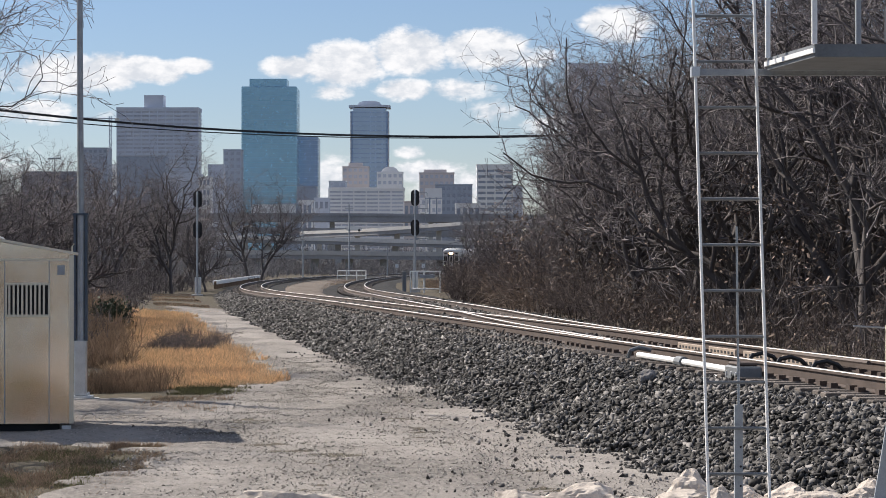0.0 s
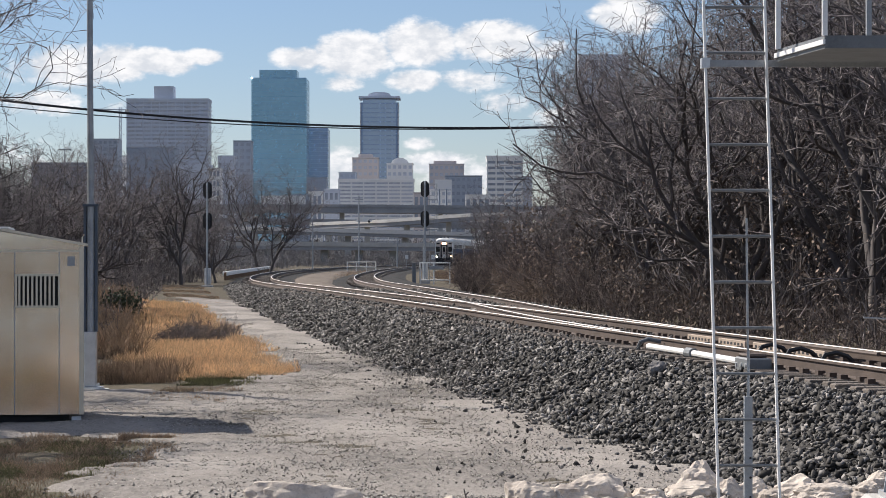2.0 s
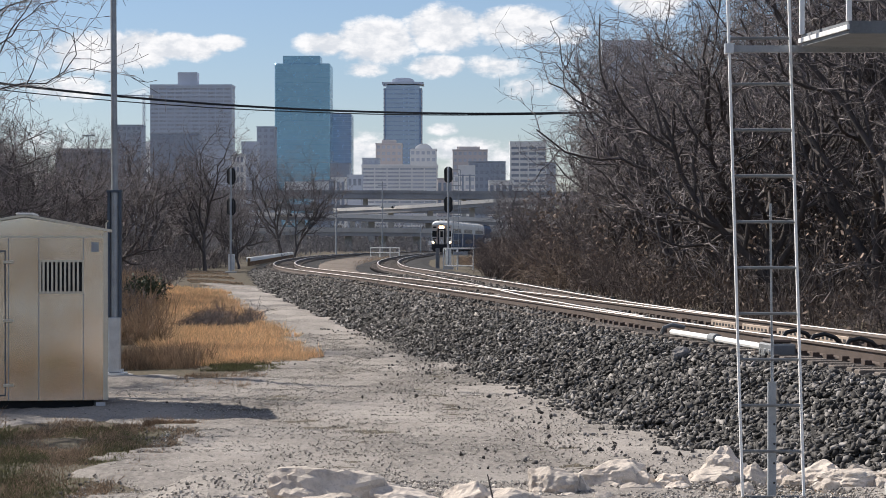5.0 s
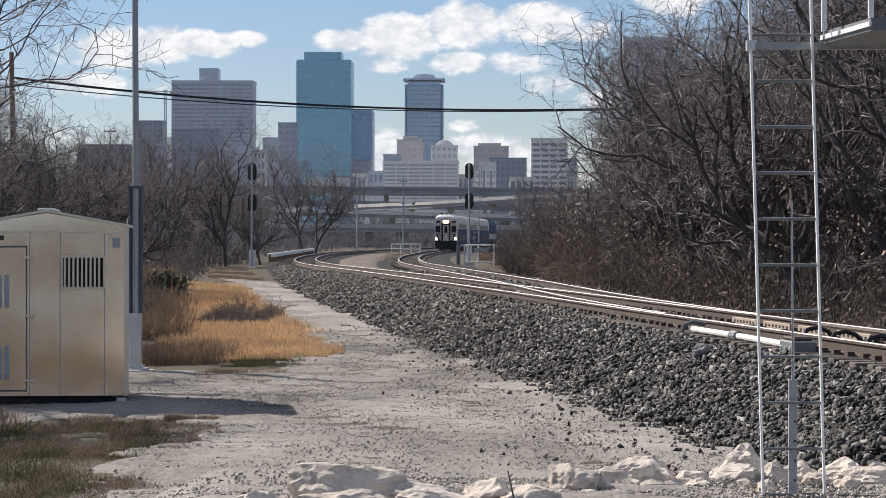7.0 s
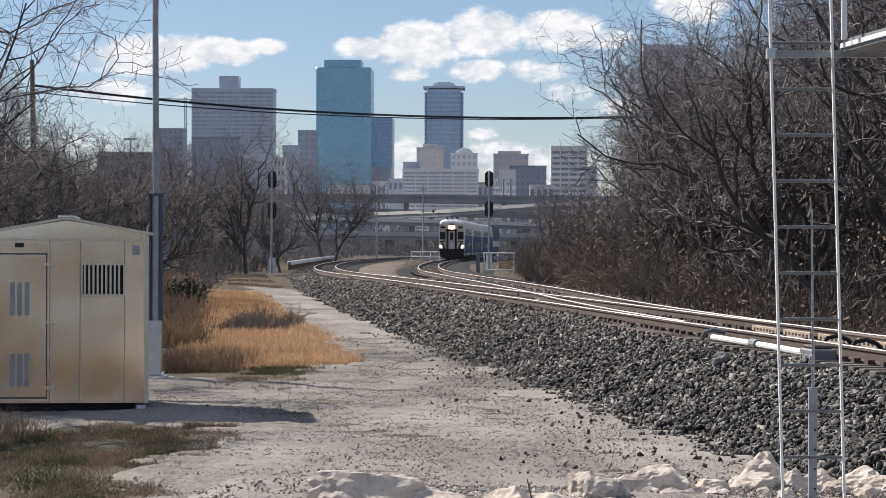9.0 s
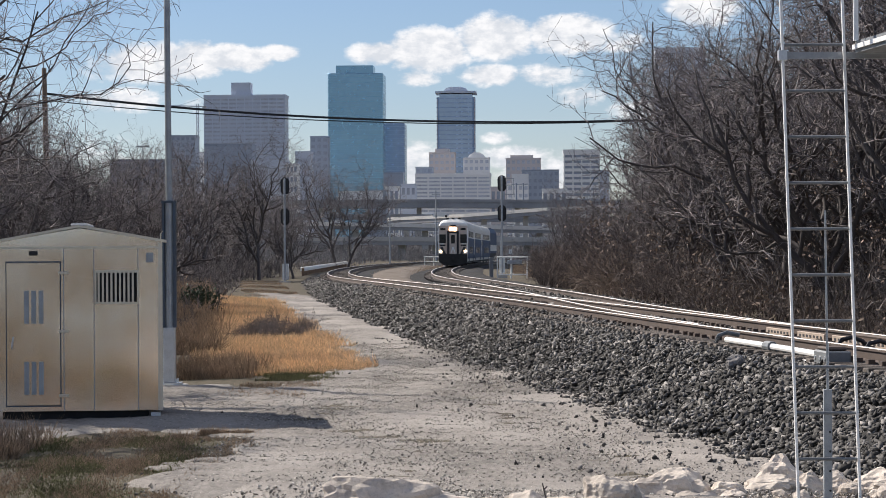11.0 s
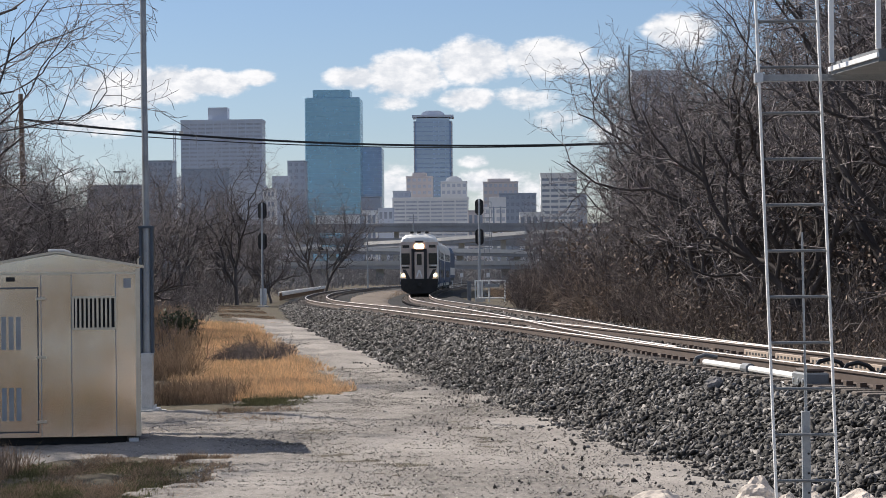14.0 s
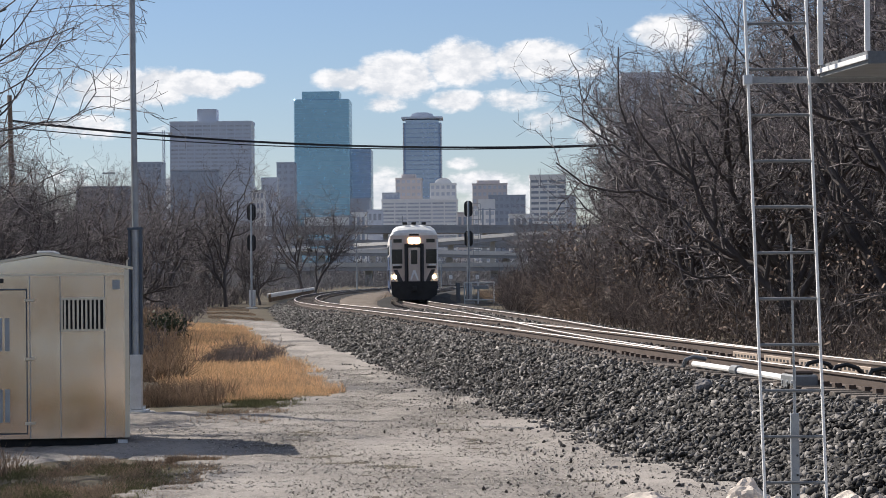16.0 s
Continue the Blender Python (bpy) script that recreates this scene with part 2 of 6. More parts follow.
# Mesh helpers
class Geo:
    """Vertices and faces gathered for one mesh."""

    def __init__(self):
        self.v, self.f, self.m = [], [], []

    def add(self, verts, faces, mi=0):
        n = len(self.v)
        self.v += [tuple(p) for p in verts]
        self.f += [tuple(i + n for i in q) for q in faces]
        self.m += [mi] * len(faces)
        return self

    def box(self, x0, x1, y0, y1, z0, z1, mi=0, b=0.0):
        if b <= 0:
            vs = [(x, y, z) for z in (z0, z1) for y in (y0, y1) for x in (x0, x1)]
            return self.add(vs, [(0, 2, 3, 1), (4, 5, 7, 6), (0, 1, 5, 4), (2, 6, 7, 3), (0, 4, 6, 2), (1, 3, 7, 5)], mi)
        bm = bmesh.new()
        bmesh.ops.create_cube(bm, size=1)
        for p in bm.verts:
            p.co = Vector(((x0 + x1) / 2 + p.co.x * (x1 - x0), (y0 + y1) / 2 + p.co.y * (y1 - y0), (z0 + z1) / 2 + p.co.z * (z1 - z0)))
        bmesh.ops.bevel(bm, geom=bm.edges[:], offset=b, segments=1, affect="EDGES")
        bm.verts.index_update()
        self.add([p.co[:] for p in bm.verts], [[p.index for p in q.verts] for q in bm.faces], mi)
        bm.free()
        return self

    def tube(self, pts, radii, n=8, mi=0, caps=True):
        pts = [Vector(p) for p in pts]
        if not hasattr(radii, "__len__"):
            radii = [radii] * len(pts)
        rings = []
        for i, p in enumerate(pts):
            d = (pts[min(i + 1, len(pts) - 1)] - pts[max(i - 1, 0)]).normalized()
            a = d.cross(Vector((0, 0, 1)) if abs(d.z) < 0.9 else Vector((1, 0, 0))).normalized()
            c = d.cross(a)
            rings.append([p + (a * math.cos(2 * math.pi * k / n) + c * math.sin(2 * math.pi * k / n)) * radii[i] for k in range(n)])
        vs = [q for r in rings for q in r]
        fs = [(i * n + k, i * n + (k + 1) % n, (i + 1) * n + (k + 1) % n, (i + 1) * n + k) for i in range(len(pts) - 1) for k in range(n)]
        if caps:
            fs += [tuple(range(n))[::-1], tuple((len(pts) - 1) * n + k for k in range(n))]
        return self.add(vs, fs, mi)

    def prism(self, outline, y0, y1, mi=0):
        """An outline in x and z, drawn out along y."""
        n = len(outline)
        vs = [(x, y0, z) for x, z in outline] + [(x, y1, z) for x, z in outline]
        fs = [tuple(range(n)), tuple(range(2 * n - 1, n - 1, -1))] + [(i, i + n, (i + 1) % n + n, (i + 1) % n) for i in range(n)]
        return self.add(vs, fs, mi)

    def mesh(self, name, materials, smooth=False):
        me = bpy.data.meshes.new(name)
        me.from_pydata(self.v, [], self.f)
        for m in materials if isinstance(materials, (list, tuple)) else [materials]:
            me.materials.append(m)
        if any(self.m):
            me.polygons.foreach_set("material_index", self.m)
        if smooth:
            me.polygons.foreach_set("use_smooth", [True] * len(me.polygons))
        me.update()
        return me


def part(name, geo, material, parent, label="", smooth=False):
    ob = new(name, geo.mesh(name, material, smooth))
    ob.parent = parent
    return tagged(ob, label)


def thing(name, label, category, at=(0, 0, 0), turn=0.0, group="", kind=""):
    ob = new(name)
    ob.empty_display_size = 0.2
    ob.matrix_basis = pose(*at, 0, 0, turn)
    return tagged(ob, label, category, group, kind)


def solid(name, geo, material, label, category, at=(0, 0, 0), group="", kind="", smooth=False):
    ob = new(name, geo.mesh(name, material, smooth))
    ob.location = at
    return tagged(ob, label, category, group, kind)


def quick(name, verts, faces, material):
    """One mesh from arrays of vertices and of faces with one number of corners."""
    me = bpy.data.meshes.new(name)
    verts, faces = np.asarray(verts, np.float32), np.asarray(faces, np.int32)
    k = faces.shape[1]
    me.vertices.add(len(verts))
    me.vertices.foreach_set("co", verts.ravel())
    me.loops.add(faces.size)
    me.loops.foreach_set("vertex_index", faces.ravel())
    me.polygons.add(len(faces))
    me.polygons.foreach_set("loop_start", np.arange(0, faces.size, k, dtype=np.int32))
    me.materials.append(material)
    me.update(calc_edges=True)
    return me


def sticks(p0, p1, r0, r1, n=3):
    """Thin tapered sticks between arrays of points: vertices and quads."""
    p0, p1 = np.asarray(p0, float), np.asarray(p1, float)
    d = p1 - p0
    d /= np.maximum(np.linalg.norm(d, axis=1, keepdims=True), 1e-9)
    ref = np.where(np.abs(d[:, 2:3]) < 0.9, np.array([[0, 0, 1.0]]), np.array([[1.0, 0, 0]]))
    a = np.cross(d, ref)
    a /= np.linalg.norm(a, axis=1, keepdims=True)
    c = np.cross(d, a)
    rows = []
    for p, r in ((p0, r0), (p1, r1)):
        for k in range(n):
            w = 2 * math.pi * k / n
            rows.append(p + (a * math.cos(w) + c * math.sin(w)) * np.asarray(r)[:, None])
    v = np.stack(rows, 1).reshape(-1, 3)
    base = np.arange(len(p0))[:, None] * (2 * n)
    f = np.stack([np.concatenate([base + k, base + (k + 1) % n, base + n + (k + 1) % n, base + n + k], 1) for k in range(n)], 1).reshape(-1, 4)
    return v, f


def curve_through(knots):
    """A smooth function through (y, x) knots."""
    ks = np.array(knots, float)
    y, x = ks[:, 0], ks[:, 1]
    s = np.gradient(x, y)

    def f(q):
        q = np.asarray(q, float)
        i = np.clip(np.searchsorted(y, q) - 1, 0, len(y) - 2)
        h = y[i + 1] - y[i]
        u = (q - y[i]) / h
        return ((2 * u**3 - 3 * u**2 + 1) * x[i] + (u**3 - 2 * u**2 + u) * h * s[i] + (-2 * u**3 + 3 * u**2) * x[i + 1] + (u**3 - u**2) * h * s[i + 1])
    return f


def ease(a, b, x):
    u = np.clip((np.asarray(x, float) - a) / (b - a), 0, 1)
    return u * u * (3 - 2 * u)


# Ground: one sheet to the horizon; the crossing's raised verge falls to the service road
near_rail = curve_through([(-60, 17.3), (0, 8.95), (28, 4.98), (44.5, 2.55), (62.7, 0.0), (103.5, -5.3), (165, -13.2), (215, -16.6), (265, -18.0), (300, -18.1), (333, -17.2),
                           (380, -14.8), (430, -11.2), (470, -7.6), (560, 2.0), (720, 22.0)])
branch = curve_through([(36, 4.52), (50, 2.80), (80, 0.55), (130, -3.1), (156, -5.1), (188, -6.6), (232, -7.6), (265, -7.75), (298, -7.5), (342, -6.4), (391, -4.0), (450, 0.0), (560, 10.0), (720, 28.0)])


def main_line(y):
    return near_rail(y) + 0.725


def rail_z(y):
    return 1.05 - 0.24 * ease(50, 160, y)


def ground_z(x, y):
    x, y = np.asarray(x, float), np.asarray(y, float)
    z = 0.58 * ease(21.5, 17.6, y + 0.10 * (x - 1)) * ease(-3.0, -1.5, x + 0.02 * y)
    z = z + 0.5 * ease(3.0, 9.0, x - near_rail(np.clip(y, -60, 719)))            # right of the line the ground lies higher
    z = z + 9.0 * ease(900, 2600, np.hypot(x, y)) + 0.35 * ease(-9, -16, x) * ease(30, 60, y)
    return z


def sheet(xs, ys, zf):
    X, Y = np.meshgrid(xs, ys)
    Z = zf(X, Y)
    v = np.stack([X, Y, Z], -1).reshape(-1, 3)
    nx, ny = len(xs), len(ys)
    i = (np.arange(ny - 1)[:, None] * nx + np.arange(nx - 1)[None]).ravel()
    return v, np.stack([i, i + 1, i + nx + 1, i + nx], 1)


def graded(far, fine, step):
    a = np.arange(-fine, fine + step, step)
    b = fine * np.geomspace(1.15, far / fine, 22)
    return np.concatenate([-b[::-1], a, b])


def rough_ground(X, Y):
    z = ground_z(X, Y)
    r = np.random.RandomState(3)
    bumps = sum(np.sin(X * a + p) * np.sin(Y * b + q) for a, b, p, q in r.uniform(0.5, 3.0, (6, 4))) * 0.008
    return z + bumps


ground = new("ground", quick("ground", *sheet(graded(4800, 40, 0.5), np.concatenate([-np.geomspace(4800, 20, 14), np.arange(-15, 130, 0.5), np.geomspace(131, 4800, 40)]), rough_ground), M["dirt"]))
tagged(ground, "bare brown earth with thin winter grass", "ground", kind="structure")

# Gravel service road beside the ballast, with an uneven edge towards the grass
road_left = curve_through([(-10, -2.5), (13, -3.0), (20, -3.5), (25, -3.75), (28, -3.7), (31, -3.95), (33.5, -5.3), (38.5, -5.35), (42.5, -4.5), (46.5, -3.75), (60, -4.9), (85, -8.2), (113, -11.8), (150, -16.4), (170, -18.6)])
rr = np.random.RandomState(5)
v, f = [], []
ys = np.concatenate([np.arange(13, 60, 0.16), np.arange(60, 127, 0.7)])
COLS = 48
for y in ys:
    wob = 0.30 * math.sin(y * 0.9) + 0.18 * math.sin(y * 2.7 + 1) + rr.uniform(-0.14, 0.14)
    xl, xr = float(road_left(y)) + wob * (1 if y > 20 else 0.4), float(near_rail(y)) - 1.3
    for k in range(COLS + 1):
        u = k * 16 / COLS
        x = xl + (xr - xl) * u / 16
        rut = -0.03 * math.exp(-((u - 5) / 1.2) ** 2) - 0.03 * math.exp(-((u - 10) / 1.2) ** 2)
        lift = 0.035 if 0 < k < COLS else -0.03
        lump = 0.012 * math.sin(x * 1.1 + 3.1 * math.sin(y * 1.7)) * math.sin(y * 4.3 + 0.8 * x) if y < 60 else 0.0
        v.append((x, y, float(rough_ground(x, y)) + lift + rut + lump + rr.uniform(-0.011, 0.011)))
for j in range(len(ys) - 1):
    a, b = j * (COLS + 1), (j + 1) * (COLS + 1)
    f += [(a + k, a + k + 1, b + k + 1, b + k) for k in range(COLS)]
road = new("gravel_road", quick("gravel_road", v, f, M["gravel"]))
tagged(road, "pale packed gravel service road beside the railway", "road", kind="structure")

# Ballast bed: crown under the tracks and a steep shoulder to the road
ys = np.concatenate([np.arange(-40, 120, 0.4), np.arange(120, 720, 3.0)])
br = np.random.RandomState(7)
v, f = [], []
NB = 15
for y in ys:
    nl, zr = float(near_rail(y)), float(rail_z(y))
    right_c = max(nl + 0.72, float(branch(y)) if y > 36 else nl + 0.72)
    wav = 0.10 * math.sin(y * 0.7) + 0.08 * math.sin(y * 1.9 + 2)
    xs = [nl - 2.75 + wav, nl - 2.3 + wav, nl - 1.9 + wav * 0.7, nl - 1.5 + wav * 0.5, nl - 1.15, nl - 0.85, nl - 0.3, nl + 0.7, nl + 1.8, (nl + right_c) / 2 + 0.5,
          right_c - 1.2, right_c, right_c + 1.9, right_c + 2.6, right_c + 3.8]
    top = zr - 0.29
    mid = top - 0.12 * min(1, max(0, right_c - nl - 4) / 3)
    zs = [-0.06, top * 0.20, top * 0.46, top * 0.74, top * 0.94, top, top, top, top, mid, top, top, top, 0.7, 0.35]
    for x, z in zip(xs, zs):
        v.append((x, y + br.uniform(-0.1, 0.1), z + br.uniform(-0.025, 0.025)))
for j in range(len(ys) - 1):
    f += [(j * NB + k, j * NB + k + 1, (j + 1) * NB + k + 1, (j + 1) * NB + k) for k in range(NB - 1)]
# This sheet shows between the loose stones as painted shade
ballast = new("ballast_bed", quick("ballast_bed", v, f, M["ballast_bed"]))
tagged(ballast, "crushed-stone ballast bank under the tracks, near-black as shade between stones", "ballast", kind="structure")

# Bare earth mound between the two tracks
v, f = [], []
ys = np.arange(112, 300, 2.0)
er0 = np.random.RandomState(17)
for y in ys:
    a, b = float(near_rail(y)) + 2.9, float(branch(y)) - 2.0
    for k in range(9):
        u = k / 8
        hump = math.sin(math.pi * u) * (0.10 + 0.10 * math.sin(y * 0.13) ** 2) + er0.uniform(-0.02, 0.03)
        v.append((a + (b - a) * u, y, float(rail_z(y)) - 0.36 + hump if 0 < k < 8 else float(rail_z(y)) - 0.55))
for j in range(len(ys) - 1):
    f += [(j * 9 + k, j * 9 + k + 1, (j + 1) * 9 + k + 1, (j + 1) * 9 + k) for k in range(8)]
tagged(new("earth_strip", quick("earth_strip", v, f, M["earth"])), "bare tan earth between the two tracks", "ground", kind="structure")

ICO_V = np.array([(0, 0, 1), (0.89, 0, 0.45), (0.28, 0.85, 0.45), (-0.72, 0.53, 0.45), (-0.72, -0.53, 0.45), (0.28, -0.85, 0.45),
                  (0.72, 0.53, -0.45), (-0.28, 0.85, -0.45), (-0.89, 0, -0.45), (-0.28, -0.85, -0.45), (0.72, -0.53, -0.45), (0, 0, -1)])
ICO_F = np.array([(0, 1, 2), (0, 2, 3), (0, 3, 4), (0, 4, 5), (0, 5, 1), (1, 6, 2), (2, 7, 3), (3, 8, 4), (4, 9, 5), (5, 10, 1),
                  (6, 7, 2), (7, 8, 3), (8, 9, 4), (9, 10, 5), (10, 6, 1), (11, 7, 6), (11, 8, 7), (11, 9, 8), (11, 10, 9), (11, 6, 10)])


def stones(centres, sizes, seed, flat=0.6):
    """Broken stones: one lump of twenty faces at each centre."""
    r = np.random.RandomState(seed)
    n = len(centres)
    base = ICO_V[None] * (1 + r.uniform(-0.5, 0.4, (n, 12, 1)))
    base = base * np.stack([np.ones(n), r.uniform(0.6, 1.0, n), r.uniform(flat - 0.2, flat + 0.15, n)], 1)[:, None]
    q = r.normal(size=(n, 4))
    q /= np.linalg.norm(q, axis=1, keepdims=True)
    w, x, y, z = q.T
    R = np.stack([1 - 2 * (y * y + z * z), 2 * (x * y - z * w), 2 * (x * z + y * w), 2 * (x * y + z * w), 1 - 2 * (x * x + z * z), 2 * (y * z - x * w),
                  2 * (x * z - y * w), 2 * (y * z + x * w), 1 - 2 * (x * x + y * y)], 1).reshape(n, 3, 3)
    v = np.einsum("nij,nkj->nki", R, base) * np.asarray(sizes)[:, None, None] + np.asarray(centres)[:, None]
    f = ICO_F[None] + (np.arange(n) * 12)[:, None, None]
    return v.reshape(-1, 3), f.reshape(-1, 3)


CUBE_V = np.array([(x, y, z) for z in (-0.62, 0.62) for y in (-0.62, 0.62) for x in (-0.62, 0.62)])
CUBE_F = np.array([(0, 2, 3), (0, 3, 1), (4, 5, 7), (4, 7, 6), (0, 1, 5), (0, 5, 4), (2, 6, 7), (2, 7, 3), (0, 4, 6), (0, 6, 2), (1, 3, 7), (1, 7, 5)])


def chips(centres, sizes, seed):
    """Sharp broken chips: skewed blocks of twelve faces, longer than they are thick."""
    r = np.random.RandomState(seed)
    n = len(centres)
    base = CUBE_V[None] * (1 + r.uniform(-0.55, 0.35, (n, 8, 3)))
    base = base * np.stack([r.uniform(1.1, 1.7, n), r.uniform(0.55, 0.95, n), r.uniform(0.25, 0.55, n)], 1)[:, None]
    q = r.normal(size=(n, 4)) * np.array([1.0, 0.42, 0.42, 1.0])          # most lie flat
    q /= np.linalg.norm(q, axis=1, keepdims=True)
    w, x, y, z = q.T
    R = np.stack([1 - 2 * (y * y + z * z), 2 * (x * y - z * w), 2 * (x * z + y * w), 2 * (x * y + z * w), 1 - 2 * (x * x + z * z), 2 * (y * z - x * w),
                  2 * (x * z - y * w), 2 * (y * z + x * w), 1 - 2 * (x * x + y * y)], 1).reshape(n, 3, 3)
    v = np.einsum("nij,nkj->nki", R, base) * np.asarray(sizes)[:, None, None] + np.asarray(centres)[:, None]
    f = CUBE_F[None] + (np.arange(n) * 8)[:, None, None]
    return v.reshape(-1, 3), f.reshape(-1, 3)


def bank_wave(y):
    return 0.10 * np.sin(y * 0.7) + 0.08 * np.sin(y * 1.9 + 2)


def shoulder(y, u):
    """A point of the ballast shoulder: u = 0 at the toe, 1 at the crest, past 1 on the crown."""
    nl, top = near_rail(y), rail_z(y) - 0.29
    x = nl - 2.75 + np.minimum(u, 1) * 1.9 + np.maximum(u - 1, 0) * 1.2 + bank_wave(y) * np.clip(1.3 - u * 1.4, 0, 1)
    z = np.interp(np.minimum(u, 1), [0, 0.24, 0.45, 0.66, 0.84, 1.0], [-0.06, 0.20, 0.46, 0.74, 0.94, 1.0])
    return np.stack([x, y, np.where(u <= 0.0, -0.0, z * top) + 0.012], -1)


sr = np.random.RandomState(11)
n1 = 38000
y1 = 19 + (sr.uniform(0, 1, n1) ** 1.35) * 41
c1 = shoulder(y1, sr.uniform(-0.06, 1.55, n1))
v, f = chips(c1 + sr.normal(0, 0.020, c1.shape), sr.uniform(0.028, 0.066, n1), 12)
near_stones = new("ballast_stones", quick("ballast_stones", v, f, M["ballast"]))
tagged(near_stones, "loose angular dark grey ballast stones on the bank", "ballast stones", kind="stuff")
n2 = 17000
y2 = 60 + (sr.uniform(0, 1, n2) ** 1.3) * 110
c2 = shoulder(y2, sr.uniform(-0.03, 1.35, n2))
v, f = chips(c2 + sr.normal(0, 0.02, c2.shape), sr.uniform(0.045, 0.085, n2), 13)
far_stones = new("ballast_stones", quick("ballast_stones", v, f, M["ballast"]))
tagged(far_stones, "loose dark grey ballast stones along the distant bank", "ballast stones", kind="stuff")

n8 = 14000
y8 = 24 + sr.uniform(0, 1, n8) ** 1.3 * 100
right8 = np.maximum(near_rail(y8) + 0.72, np.where(y8 > 36, branch(np.clip(y8, 36, 719)), -99))
x8 = near_rail(y8) - 0.5 + sr.uniform(0, 1, n8) * (right8 + 2.4 - near_rail(y8))
v, f = chips(np.stack([x8, y8, rail_z(y8) - 0.285 + sr.uniform(0, 0.05, n8) + 0.075 * ease(40, 52, y8)], -1), sr.uniform(0.03, 0.06, n8) * (1 + y8 / 150), 19)
tagged(new("ballast_stones", quick("ballast_stones", v, f, M["ballast"])), "dark ballast stones between the ties and rails", "ballast stones", kind="stuff")

# Strays: dark ballast stones and pale pebbles scattered on the road
n3 = 520
y3 = 21 + sr.uniform(0, 1, n3) ** 1.6 * 45
off = sr.exponential(0.75, n3)
x3 = near_rail(y3) - 2.6 - off
z3 = np.array([float(rough_ground(a, b)) + 0.045 for a, b in zip(x3, y3)])
v, f = stones(np.stack([x3, y3, z3], -1), sr.uniform(0.015, 0.042, n3), 14)
tagged(new("stray_stones", quick("stray_stones", v, f, M["ballast"])), "stray dark stones rolled onto the gravel road", "stones", kind="stuff")
n4 = 42000
y4 = 16.5 + sr.uniform(0, 1, n4) ** 1.5 * 45
x4 = road_left(y4) + sr.uniform(0, 1, n4) * (near_rail(y4) - 2.5 - road_left(y4))
z4 = np.array([float(rough_ground(a, b)) + 0.035 for a, b in zip(x4, y4)])
v, f = chips(np.stack([x4, y4, z4], -1), sr.uniform(0.005, 0.017, n4), 15)
tagged(new("pebbles", quick("pebbles", v, f, M["pebble"])), "small pale pebbles on the gravel road", "pebbles", kind="stuff")
n7 = 1100
y7 = 19 + sr.uniform(0, 1, n7) ** 1.5 * 42
x7 = road_left(y7) + sr.uniform(-0.05, 1, n7) * (near_rail(y7) - 2.4 - road_left(y7))
z7 = np.array([float(rough_ground(a, b)) + 0.024 for a, b in zip(x7, y7)])
v, f = stones(np.stack([x7, y7, z7], -1), sr.uniform(0.012, 0.028, n7), 18, 0.45)
tagged(new("clods", quick("clods", v, f, M["gravel"])), "flat clods of packed gravel and earth on the road", "clods", kind="stuff")
n5 = 9000
x5, y5 = sr.uniform(-0.9, 4.5, n5), sr.uniform(14.2, 19.5, n5)
z5 = rough_ground(x5, y5) + 0.008
v, f = stones(np.stack([x5, y5, z5], -1), sr.uniform(0.008, 0.03, n5), 16)
tagged(new("pebbles", quick("pebbles", v, f, M["pebble"])), "pale crushed stone round the foot of the ladder", "pebbles", kind="stuff")

# Tracks
PROFILE = [(-0.075, 0.0), (0.075, 0.0), (0.075, 0.015), (0.012, 0.035), (0.012, 0.135), (0.036, 0.145), (0.036, 0.178), (0.028, 0.185), (-0.028, 0.185), (-0.036, 0.178),
           (-0.036, 0.145), (-0.012, 0.135), (-0.012, 0.035), (-0.075, 0.015)]


def rail(path, y0, y1, side, parent, label=""):
    """A rail along a centre line, its head on the rail height."""
    ys = np.unique(np.concatenate([np.arange(y0, min(y1, 160), 1.0), np.arange(160, y1 + 0.1, 4.0) if y1 > 160 else [y1]]))
    ys = ys[(ys >= y0) & (ys <= y1)]
    g, n = Geo(), len(PROFILE)
    for y in ys:
        t = Vector((float(path(y + 0.5) - path(y - 0.5)), 1.0)).normalized()
        cx, cy, z = float(path(y)) + t.y * side, y - t.x * side, float(rail_z(y)) - 0.185
        g.v += [(cx + px * t.y, cy - px * t.x, z + pz) for px, pz in PROFILE]
    for j in range(len(ys) - 1):
        for k in range(n):
            g.f.append((j * n + k, j * n + (k + 1) % n, (j + 1) * n + (k + 1) % n, (j + 1) * n + k))
            g.m.append(1 if 6 <= k <= 8 else 0)
    return part("rail", g, [M["rail_side"], M["rail_head"]], parent, label)


track_a = thing("main_track", "straight main railway track with bright worn rail heads", "railway track", kind="structure")
track_b = thing("diverging_track", "railway track curving away from the turnout", "railway track", kind="structure")
for side in (-0.755, 0.755):
    rail(main_line, -40, 700, side, track_a, "steel rail with polished head and rusty web")
rail(branch, 43.0, 700, -0.755, track_b, "steel rail with polished head and rusty web")
rail(branch, 42.5, 700, 0.755, track_b, "steel rail with polished head and rusty web")
# Short point blade and check rails of the turnout
g = Geo()
g.tube([(float(main_line(y)) + 0.62, y, 1.02) for y in np.arange(33, 39, 1.0)], 0.03, 6)
part("check_rail", g, M["rail_side"], track_a)
g = Geo()
g.tube([(float(main_line(y)) + 0.83, y, float(rail_z(y)) - 0.01) for y in np.arange(58, 66, 1.0)], 0.035, 6)
part("check_rail", g, M["rail_side"], track_b)


# Switch gear beside the near rail
def along(y, side, z):
    return (float(near_rail(y)) + side, y, z)


